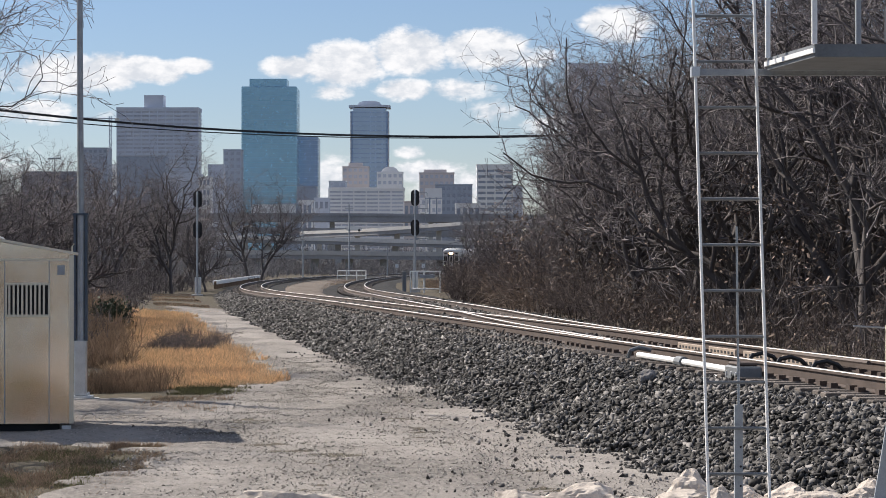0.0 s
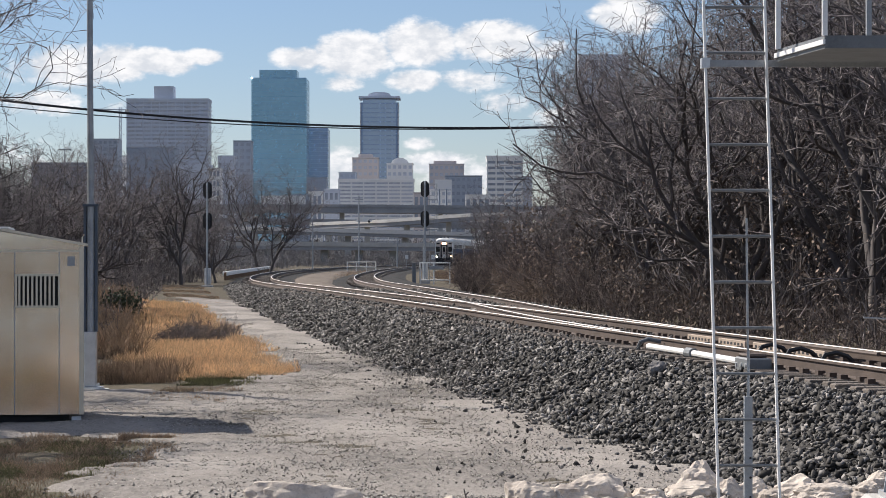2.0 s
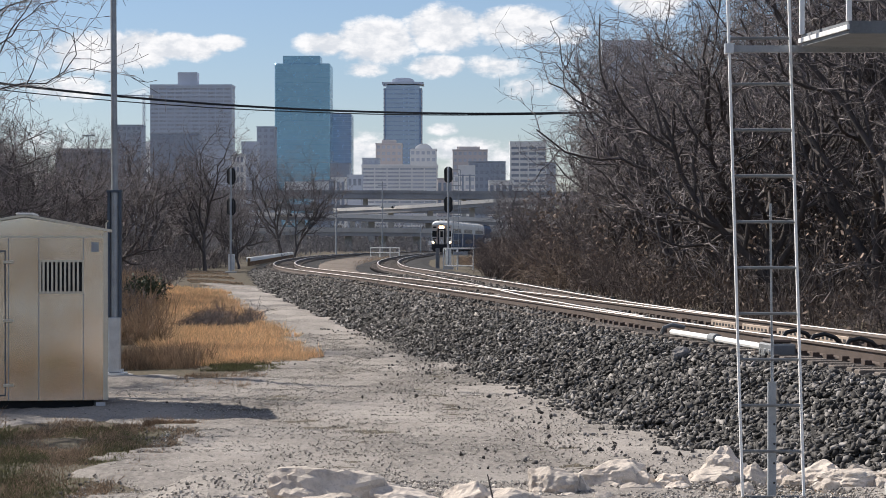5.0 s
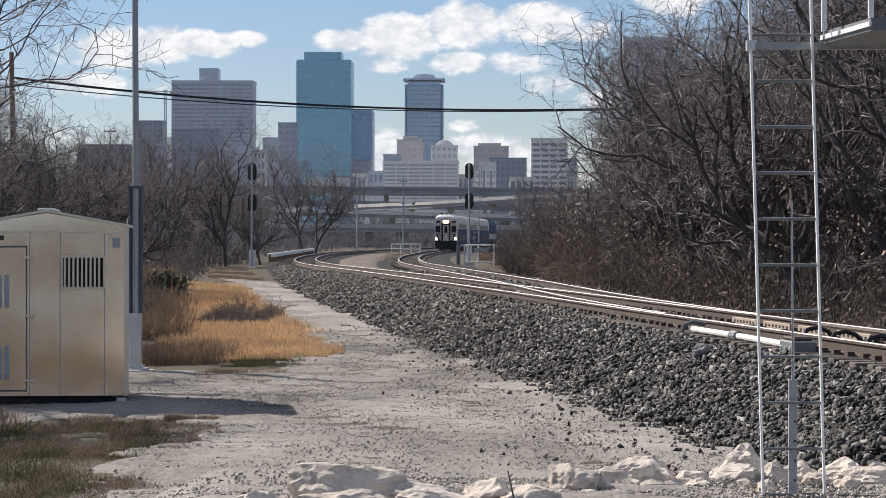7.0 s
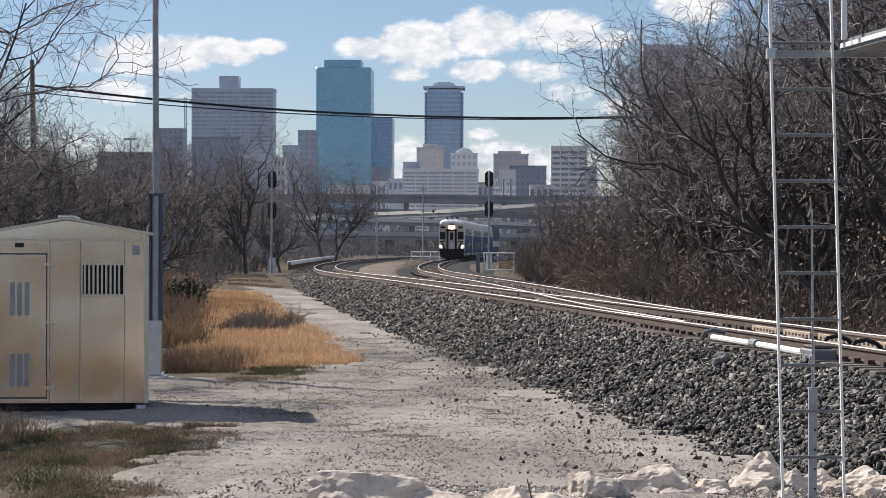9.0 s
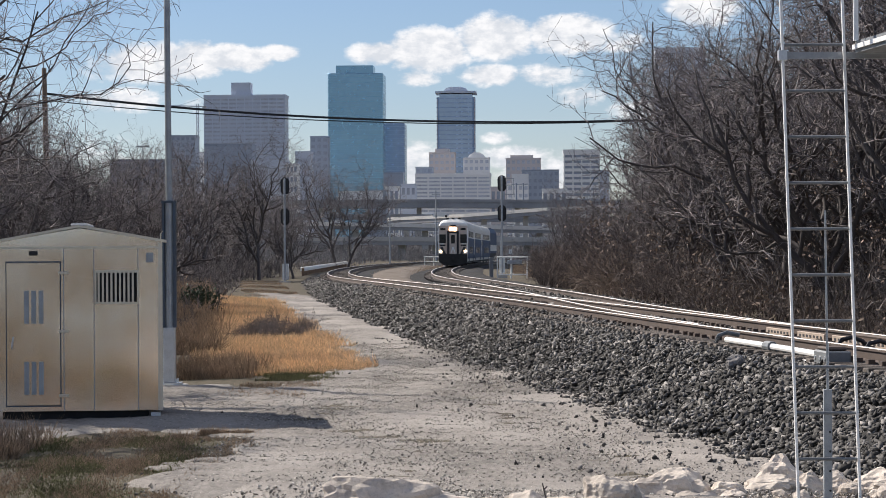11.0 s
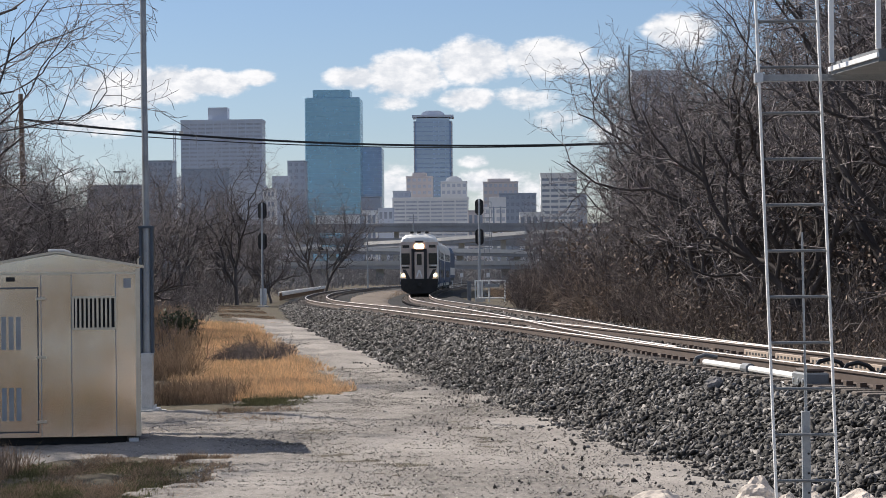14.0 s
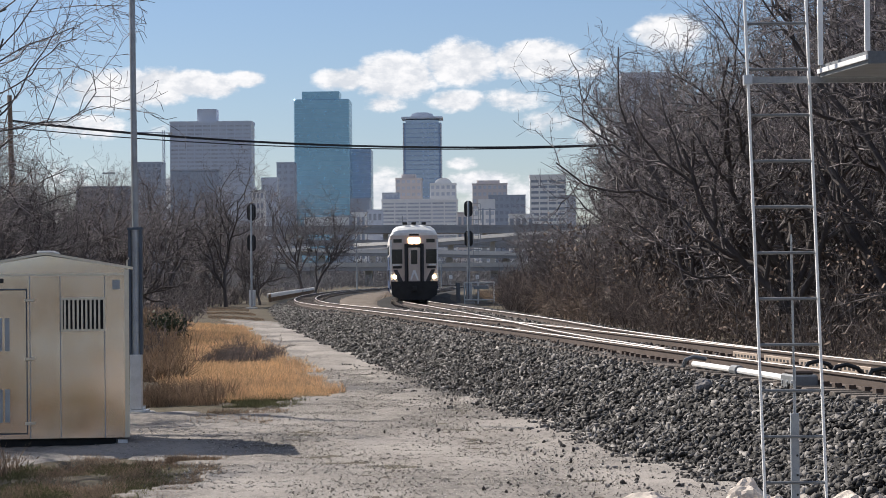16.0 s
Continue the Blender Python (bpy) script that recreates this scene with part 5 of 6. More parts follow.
# x, y, half width, half depth, half height, turn
ROCKS = [(-0.90, 16.0, 0.42, 0.25, 0.27, -8), (-0.90, 15.55, 0.25, 0.2, 0.17, 10), (-0.42, 15.9, 0.24, 0.2, 0.14, 5), (-0.26, 15.5, 0.14, 0.12, 0.09, 0), (-0.04, 16.3, 0.16, 0.18, 0.15, 20),
         (0.22, 16.1, 0.18, 0.18, 0.13, -10), (0.50, 16.9, 0.16, 0.2, 0.19, 5), (0.68, 17.0, 0.09, 0.1, 0.14, 0), (0.96, 17.6, 0.24, 0.2, 0.18, 12), (1.16, 17.5, 0.10, 0.1, 0.12, 0),
         (1.34, 17.5, 0.13, 0.12, 0.10, 0), (1.66, 17.9, 0.20, 0.18, 0.13, -6), (1.82, 18.5, 0.22, 0.22, 0.24, 8), (1.98, 17.9, 0.11, 0.12, 0.12, 0), (2.14, 18.1, 0.12, 0.14, 0.14, 30),
         (2.26, 18.6, 0.14, 0.14, 0.17, 0), (2.50, 18.3, 0.21, 0.2, 0.17, -10), (2.66, 17.9, 0.22, 0.18, 0.14, 6), (2.86, 18.7, 0.20, 0.2, 0.19, 0), (2.98, 18.1, 0.15, 0.14, 0.13, 0),
         (3.22, 18.2, 0.20, 0.2, 0.17, 14), (3.18, 18.9, 0.22, 0.2, 0.25, 0), (3.55, 18.4, 0.24, 0.2, 0.18, 0), (-1.45, 15.6, 0.18, 0.16, 0.12, 0), (0.12, 15.7, 0.10, 0.1, 0.07, 0), (0.84, 16.6, 0.08, 0.08, 0.07, 0)]
for k, (x, y, sx, sy, sz, a) in enumerate(ROCKS):
    boulder(100 + k, x, y, float(ground_z(x, y)) + sz * 0.42, sx * 1.15, sy * 1.1, sz * 0.9, a)
rk = random.Random(90)
for k in range(34):
    x = rk.uniform(-1.5, 3.9)
    y = 15.9 + 0.52 * (x + 1.2) + rk.uniform(-0.35, 0.55)
    r = rk.uniform(0.035, 0.095)
    boulder(300 + k, x, y, float(ground_z(x, y)) + r * 0.35, r * rk.uniform(1.0, 1.6), r, r * rk.uniform(0.6, 0.9), rk.uniform(0, 180), label="small broken limestone rock between the boulders")
boulder(150, float(near_rail(34.4)) - 1.25, 34.4, 0.77, 0.18, 0.14, 0.15, 0, "loose_rock", "grey_rock", "single grey rock on the ballast bank")
stake = solid("dead_stick", Geo().tube([(0, 0, -0.1), (-0.03, 0, 0.12), (-0.07, 0.0, 0.30)], [0.008, 0.007, 0.004], 6).tube([(-0.06, 0, 0.26), (-0.04, 0, 0.28)], 0.004, 5), M["bark"], "thin dead stick among the boulders", "stick", at=(0.14, 15.6, 0.56))


# Skyline of the city centre, its distance haze put into the colours
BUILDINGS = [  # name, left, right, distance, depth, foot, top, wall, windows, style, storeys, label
    ('office_tower', -377.0, -282.4, 2900, 40, 0, 184.9, 'bld_taupe_haze', 'bld_window_mid_haze', 'bands', 40, 'broad taupe office tower with banded windows'),
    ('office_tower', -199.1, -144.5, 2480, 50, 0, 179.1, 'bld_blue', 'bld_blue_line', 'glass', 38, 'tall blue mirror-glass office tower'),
    ('office_tower', -149.1, -127.3, 2560, 45, 0, 133.6, 'bld_navy', 'bld_window_haze', 'glass', 33, 'dark blue glass office tower'),
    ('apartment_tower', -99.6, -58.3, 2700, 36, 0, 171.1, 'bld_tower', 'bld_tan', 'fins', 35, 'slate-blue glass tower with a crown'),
    ('hotel', -91.3, -31.0, 2000, 30, 0, 64.4, 'bld_white', 'bld_window_mid_haze', 'bands', 22, 'long pale hotel slab with window bands'),
    ('office_block', -86.1, -63.8, 2150, 30, 0, 86.4, 'bld_tan', 'bld_window_mid_haze', 'plain', 16, 'stepped tan masonry block'),
    ('office_block', -55.3, -33.5, 2100, 25, 0, 79.8, 'bld_white', 'bld_window_mid_haze', 'plain', 14, 'pale masonry block with a rounded top'),
    ('office_block', -21.7, 10.3, 2300, 30, 0, 86.6, 'bld_tan', 'bld_window_mid_haze', 'plain', 14, 'tan masonry block with a stepped roof'),
    ('office_block', -6.9, 25.7, 2200, 30, 0, 72.6, 'bld_gray_haze', 'bld_window_haze', 'plain', 12, 'grey flat-roofed block with small windows'),
    ('office_block', -22.9, -0.9, 2080, 20, 0, 57.5, 'bld_white', 'bld_window_mid_haze', 'plain', 9, 'low white block among the towers'),
    ('office_block', 25.6, 53.0, 1900, 24, 0, 78.8, 'bld_white', 'bld_window_haze', 'bands', 19, 'pale office block with dark window bands'),
    ('office_block', 54.4, 61.8, 1950, 24, 0, 63.7, 'bld_gray_haze', 'bld_window_haze', 'plain', 10, 'low grey block among the towers'),
    ('office_tower', 129.8, 182.5, 2600, 40, 0, 211.7, 'bld_taupe_haze', 'bld_window_mid_haze', 'bands', 36, 'banded office tower behind the trees'),
    ('office_block', -315.2, -293.9, 2200, 30, 0, 104.7, 'bld_gray_haze', 'bld_window_haze', 'plain', 20, 'blue-grey block under construction'),
    ('office_block', -301.6, -292.5, 2250, 30, 0, 92.4, 'bld_white', 'bld_window_haze', 'bands', 14, 'open concrete frame of a new block'),
    ('office_block', -260.0, -221.3, 2000, 30, 0, 88.2, 'bld_dark_haze', 'bld_window_haze', 'plain', 16, 'dark grey flat-roofed office block'),
    ('office_block', -211.1, -184.6, 1900, 30, 0, 72.4, 'bld_taupe_haze', 'bld_window_mid_haze', 'bands', 10, 'low taupe block with window bands'),
    ('office_block', -201.2, -184.7, 2300, 25, 0, 107.8, 'bld_gray_haze', 'bld_window_haze', 'plain', 18, 'narrow grey slab block'),
    ('office_block', -210.5, -196.4, 2250, 25, 0, 92.9, 'bld_taupe_haze', 'bld_window_mid_haze', 'bands', 14, 'taupe block with balconies'),
    ('office_block', -122.3, -105.8, 2100, 20, 0, 68.0, 'bld_dark_haze', 'bld_window_haze', 'plain', 9, 'small dark block beside the towers'),
    ('low_building', -109.8, -99.1, 1900, 20, 0, 51.0, 'bld_white', 'bld_window_haze', 'plain', 4, 'low white building behind the bridge'),
    ('low_building', -100.0, -88.6, 1950, 20, 0, 54.1, 'bld_taupe_haze', 'bld_window_haze', 'plain', 5, 'low grey-tan building behind the bridge'),
    ('low_building', 8.9, 26.7, 1800, 20, 0, 46.0, 'bld_white', 'bld_window_haze', 'plain', 4, 'low white building behind the bridge'),
    ('low_building', -29.5, -17.9, 1900, 20, 0, 50.2, 'bld_tan', 'bld_window_haze', 'plain', 4, 'low tan building behind the bridge'),
    ('low_building', -120.3, -105.7, 1850, 20, 0, 47.2, 'bld_gray_haze', 'bld_window_haze', 'plain', 4, 'low grey building behind the bridge'),
    ('office_block', -151.0, -132.0, 900, 25, 0, 35.1, 'bld_brick_haze', 'bld_window_dim', 'plain', 10, 'dark brick block beyond the trees'),
    ('office_block', -174.9, -166.8, 1800, 20, 0, 65.1, 'bld_white', 'bld_window_haze', 'plain', 9, 'low pale block among the towers'),
    ('hotel', -91.3, -77.8, 2010, 26, 0, 69.2, 'bld_gray_haze', 'bld_window_haze', 'plain', 14, 'grey end block of the hotel'),
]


def building(name, x0, x1, y, depth, z0, z1, wall, win, style, storeys, label):
    w, h = x1 - x0, z1 - z0
    b = thing(name, label, "building", at=((x0 + x1) / 2, y, z0))
    step = h / storeys
    if style == "bands":
        part("core", Geo().box(-w / 2 + 0.6, w / 2 - 0.6, 0.6, depth - 0.6, -4, h - 0.5), M[win], b)
        me = Geo().box(-w / 2, w / 2, 0, depth, 0, step * 0.55).mesh("spandrel", M[wall])
        for k in range(storeys):
            ob = new("spandrel", me)
            ob.parent, ob.location = b, (0, 0, k * step)
        part("parapet", Geo().box(-w / 2 - 0.3, w / 2 + 0.3, -0.3, depth + 0.3, h - step * 0.5, h), M[wall], b)
        n = max(4, int(w / 9))
        pm = Geo().box(-0.5, 0.5, -0.25, 0.5, 0, h).mesh("pier", M[wall])
        for k in range(n + 1):
            ob = new("pier", pm)
            ob.parent, ob.location = b, (-w / 2 + 0.5 + (w - 1) * k / n, 0, 0)
    elif style == "glass":
        part("wall", Geo().box(-w / 2, w / 2, 0, depth, -4, h, b=0.8), M[wall], b)
        me = Geo().box(-w / 2 - 0.08, w / 2 + 0.08, -0.08, depth + 0.08, 0, 0.35).mesh("floor_line", M[win])
        for k in range(1, storeys):
            ob = new("floor_line", me)
            ob.parent, ob.location = b, (0, 0, k * step)
    elif style == "fins":
        part("wall", Geo().prism([(-w / 2 + 3, -4), (w / 2 - 3, -4), (w / 2 - 3, h), (-w / 2 + 3, h)], -3, depth), M[wall], b)
        part("corner_bay", Geo().box(-w / 2, -w / 2 + 7, 0, depth, -4, h - 3), M["bld_navy"], b)
        part("corner_bay", Geo().box(w / 2 - 7, w / 2, 0, depth, -4, h - 3), M["bld_navy"], b)
        me = Geo().box(-w / 2 - 0.1, w / 2 + 0.1, -3.2, -2.9, 0, 0.9).mesh("balcony_line", M["bld_navy"])
        for k in range(1, storeys):
            ob = new("balcony_line", me)
            ob.parent, ob.location = b, (0, 0, k * step)
        vm = Geo().box(-0.5, 0.5, -0.4, 0.0, 0, h - 3).mesh("fin", M[win])
        for x in (-w / 2 + 0.5, -w / 2 + 6.5, w / 2 - 6.5, w / 2 - 0.5):
            ob = new("fin", vm)
            ob.parent, ob.location = b, (x, 0, 0)
        part("crown", Geo().box(-w / 2 - 1.5, w / 2 + 1.5, -4, depth + 2, h + 1.2, h + 3.4), M["bld_taupe_haze"], b, "flat projecting crown")
        for x in (-w / 2 + 1, -w / 6, w / 6, w / 2 - 1):
            part("crown_post", Geo().box(x - 0.6, x + 0.6, -2, -0.8, h - 1, h + 1.4), M["bld_taupe_haze"], b)
        part("roof_dome", Geo().prism([(-13, h + 3.4), (13, h + 3.4), (11, h + 6.5), (6, h + 8.2), (-6, h + 8.2), (-11, h + 6.5)], 2, depth - 4), M["bld_taupe_haze"], b)
    else:
        part("wall", Geo().box(-w / 2, w / 2, 0, depth, -4, h, b=0.3), M[wall], b)
        part("parapet", Geo().box(-w / 2 - 0.25, w / 2 + 0.25, -0.25, depth + 0.25, h, h + 0.9), M[wall], b)
        n = max(3, int(w / 4.2))
        g = Geo()
        for k in range(n):
            x = -w / 2 + w * (k + 0.5) / n
            for j in range(storeys):
                g.box(x - w / n * 0.30, x + w / n * 0.30, -0.12, 0.02, step * (j + 0.3), step * (j + 0.78))
        tagged(part("window_grid", g, M[win], b), kind="stuff")
    return b


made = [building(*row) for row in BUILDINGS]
part("penthouse", Geo().box(-16.0, 6.2, 5, 30, 184.5, 199.3), M["bld_taupe_haze"], made[0])
part("penthouse", Geo().box(-19.6, 17.2, 4, 40, 179.0, 186.9), M["bld_blue"], made[1])
part("stepped_top", Geo().box(-6, 6, 2, 24, 86.5, 90.3), M["bld_tan"], made[5])
part("rounded_top", Geo().prism([(-8, 79.5), (8, 79.5), (6, 83), (2.5, 85), (-2.5, 85), (-6, 83)], 3, 18), M["bld_white"], made[6])
part("stepped_top", Geo().box(-12, 9, 3, 22, 86, 90.2), M["bld_tan"], made[7])
board = thing("billboard", "blank white billboard on two steel legs", "billboard", at=(-3.8, 1000.0, 0.0))
part("panel", Geo().box(-3.4, 3.4, -0.2, 0.2, 29.3, 33.0, b=0.05), M["bld_white"], board)
for x in (-1.6, 1.2):
    part("leg", Geo().tube([(x, 0.4, -1), (x, 0.4, 29.5)], 0.35, 8), M["bld_dark_haze"], board)
part("catwalk", Geo().box(-3.4, 3.4, -1.0, 0.0, 28.7, 29.0), M["bld_dark_haze"], board)
crane = thing("tower_crane", "pale lattice tower crane above the new block", "crane", at=(-304.7, 2300.0, 0.0))
for sx in (-0.9, 0.9):
    part("mast_leg", Geo().tube([(sx, 0, 0), (sx, 0, 139)], 0.45, 5), M["bld_gray_haze"], crane)
g = Geo()
for k in range(34):
    g.tube([(-0.9 if k % 2 else 0.9, 0, k * 4), (0.9 if k % 2 else -0.9, 0, k * 4 + 4)], 0.28, 4)
part("lattice", g, M["bld_gray_haze"], crane)
part("jib", Geo().tube([(-28, 0, 137.5), (7, 0, 136.5)], 0.5, 5), M["bld_gray_haze"], crane)
part("jib_tie", Geo().tube([(-18, 0, 137.4), (0, 0, 143), (7, 0, 137)], 0.15, 4), M["bld_gray_haze"], crane)
part("counterweight", Geo().box(4.5, 8, -1, 1, 133, 137), M["concrete"], crane)


# Motorway bridges before the city
def overpass(label, pts, thick, width, piers, material, barrier):
    o = thing("overpass", label, "bridge")
    g = Geo()
    vs = []
    for x, y, z in pts:
        vs += [(x, y, z - thick), (x, y, z), (x, y + width, z), (x, y + width, z - thick)]
    fs = []
    for k in range(len(pts) - 1):
        a = 4 * k
        fs += [(a, a + 4, a + 5, a + 1), (a + 1, a + 5, a + 6, a + 2), (a + 2, a + 6, a + 7, a + 3), (a + 3, a + 7, a + 4, a)]
    g.add(vs, fs + [(0, 1, 2, 3), (len(vs) - 1, len(vs) - 2, len(vs) - 3, len(vs) - 4)])
    part("deck", g, material, o)
    g = Geo()
    for k in range(len(pts) - 1):
        (xa, ya, za), (xb, yb, zb) = pts[k], pts[k + 1]
        g.add([(xa, ya - 0.3, za), (xb, yb - 0.3, zb), (xb, yb - 0.3, zb + 1.0), (xa, ya - 0.3, za + 1.0), (xa, ya, za), (xb, yb, zb), (xb, yb, zb + 1.0), (xa, ya, za + 1.0)],
              [(0, 1, 2, 3), (7, 6, 5, 4), (3, 2, 6, 7), (0, 4, 5, 1), (0, 3, 7, 4), (1, 5, 6, 2)])
    part("parapet", g, barrier, o)
    for k in range(piers):
        u = (k + 0.5) / piers * (len(pts) - 1)
        i = min(int(u), len(pts) - 2)
        p = Vector(pts[i]).lerp(Vector(pts[i + 1]), u - i)
        part("pier", Geo().box(p.x - 0.8, p.x + 0.8, p.y + width * 0.35, p.y + width * 0.65, -2, p.z - thick), M["concrete"], o)
    return o


overpass("long grey motorway bridge on piers", [(-260, 930, 20.6), (-120, 905, 20.2), (-40, 900, 20.0), (40, 900, 19.4), (160, 930, 19)], 2.0, 14, 9, M["deck"], M["deck"])
overpass("sloping pale motorway ramp", [(-45, 790, 12.0), (-20, 760, 12.6), (5, 735, 14.0), (60, 700, 15.2)], 1.1, 9, 6, M["deck"], M["deck_light"])
overpass("grey motorway ramp passing below", [(-110, 840, 14.6), (-40, 810, 13.4), (10, 800, 12.2), (60, 800, 11.8)], 1.0, 10, 7, M["deck"], M["deck"])
overpass("low grey road bridge", [(-75, 660, 9.6), (-30, 655, 8.6), (5, 650, 7.6), (60, 645, 7.0)], 0.8, 9, 7, M["deck"], M["deck_light"])
overpass("low pale road bridge before the bend", [(-62, 570, 4.9), (-30, 560, 4.6), (-12, 556, 4.4), (20, 550, 4.2)], 0.8, 8, 7, M["deck"], M["concrete"])


def road_vehicle(x, y, z, length, height, material, label, category):
    c = thing(category.replace(" ", "_"), label, category, at=(x, y, z), group="traffic on the bridges")
    if category == "car":
        o = [(-length / 2, 0.3), (length / 2, 0.3), (length / 2, 0.8), (length * 0.3, 0.95), (length * 0.15, height), (-length * 0.3, height), (-length * 0.45, 0.95), (-length / 2, 0.9)]
    else:
        o = [(-length / 2, 0.9), (length / 2, 0.9), (length / 2, height), (-length / 2, height)]
    part("body", Geo().prism(o, 0, 2.0), material, c)
    for s in (-0.32, 0.32):
        part("wheel", Geo().tube([(s * length, -0.05, 0.36), (s * length, 2.05, 0.36)], 0.36, 10), M["under"], c)
    return c


road_vehicle(-61, 902, 20.2, 16, 4.0, M["white_paint"], "white lorry trailer on the bridge", "truck")
for x, y, z in ((-16, 902, 19.8), (-27, 763, 12.6), (-33, 812, 13.3), (-66, 845, 14.0), (18, 798, 12.2), (-50, 655, 9.1)):
    road_vehicle(x, y, z, 4.8, 1.6, M["white_paint"], "pale car driving on the bridge", "car")

# Poles in the middle distance
for x, y, h in ((-15.7, 420, 12.5), (-21.2, 380, 8.2), (-5.0, 430, 5.4), (-9.4, 425, 5.2), (16, 700, 20)):
    p = thing("line_pole", "thin grey pole beyond the bend", "pole", at=(x, y, 0), group="line poles")
    part("shaft", Geo().tube([(0, 0, -0.5), (0, 0, h)], [0.13, 0.09], 8), M["galv_dull"], p)
    part("arm", Geo().box(-0.7, 0.7, -0.06, 0.06, h - 0.7, h - 0.58), M["galv_dull"], p)
for x, y, h in ((-136, 880, 40.0), (-148.0, 900, 33)):
    p = thing("light_mast", "tall motorway light mast", "light mast", at=(x, y, 0))
    part("shaft", Geo().tube([(0, 0, -0.5), (0, 0, h)], [0.35, 0.18], 8), M["galv_dull"], p)
    part("lamp_ring", Geo().box(-2.2, 2.2, -0.4, 0.4, h - 0.5, h), M["galv_dull"], p)
for x, y in ((-7.9, 430), (-3.2, 410)):
    s = thing("track_sign", "small white sign board on a post", "sign", at=(x, y, 0.4))
    part("post", Geo().tube([(0, 0.05, -0.2), (0, 0.05, 2.0)], 0.05, 6), M["galv_dull"], s)
    part("board", Geo().box(-0.28, 0.28, -0.03, 0.03, 1.5, 2.15), M["white_paint"], s)


def far_band(seed, n, x0, x1, y0, y1, h, thick):
    def place(q, n):
        return np.column_stack([q.uniform(x0, x1, n), q.uniform(y0, y1, n)])
    brush("far_woods", n // 5, place, lambda p: h * (0.75 + 0.25 * np.sin(p[:, 0] * 0.35)), lambda p: 1 + 0 * p[:, 1], M["far_wood"], "distant bare winter woods", "woods", seed, fork=4, spread=0.3, thick=thick * 0.85)


far_band(71, 9000, -120, 60, 470, 545, 4.0, 0.07)
far_band(72, 9000, -140, 80, 575, 640, 7.6, 0.09)
far_band(73, 9000, -170, 120, 665, 730, 9.6, 0.11)
far_band(77, 8000, -200, 140, 815, 895, 14.5, 0.14)
far_band(74, 4200, 8, 60, 380, 520, 8.0, 0.09)
far_band(75, 3600, -90, -27, 330, 460, 6.0, 0.08)
# Unseen woods behind the camera, added to dull the signal house's reflections
far_band(78, 5000, -110, 60, -150, -90, 11.0, 0.08)
far_band(76, 5000, -420, 420, 960, 1500, 16.0, 0.25)


# Commuter train: a cab car, two coaches and an engine
def body_outline(w, top):
    half = [(w, 3.85), (w - 0.07, 4.20), (w - 0.20, 4.45), (w - 0.45, 4.63), (w - 0.85, top - 0.04), (w - 1.2, top)]
    return [(-w + 0.12, 0.45), (w - 0.12, 0.45), (w, 1.2)] + half + [(-x, z) for x, z in half[::-1]] + [(-w, 1.2)]


def bogie(parent, y):
    b = part("bogie", Geo().box(-1.15, 1.15, -1.3, 1.3, 0.42, 0.75, b=0.04), M["under"], parent)
    b.location = (0, y, 0)
    for yy in (-1.0, 1.0):
        for s in (-0.755, 0.755):
            part("wheel", Geo().tube([(s - 0.07, yy, 0.43), (s + 0.07, yy, 0.43)], 0.43, 20), M["under"], b)


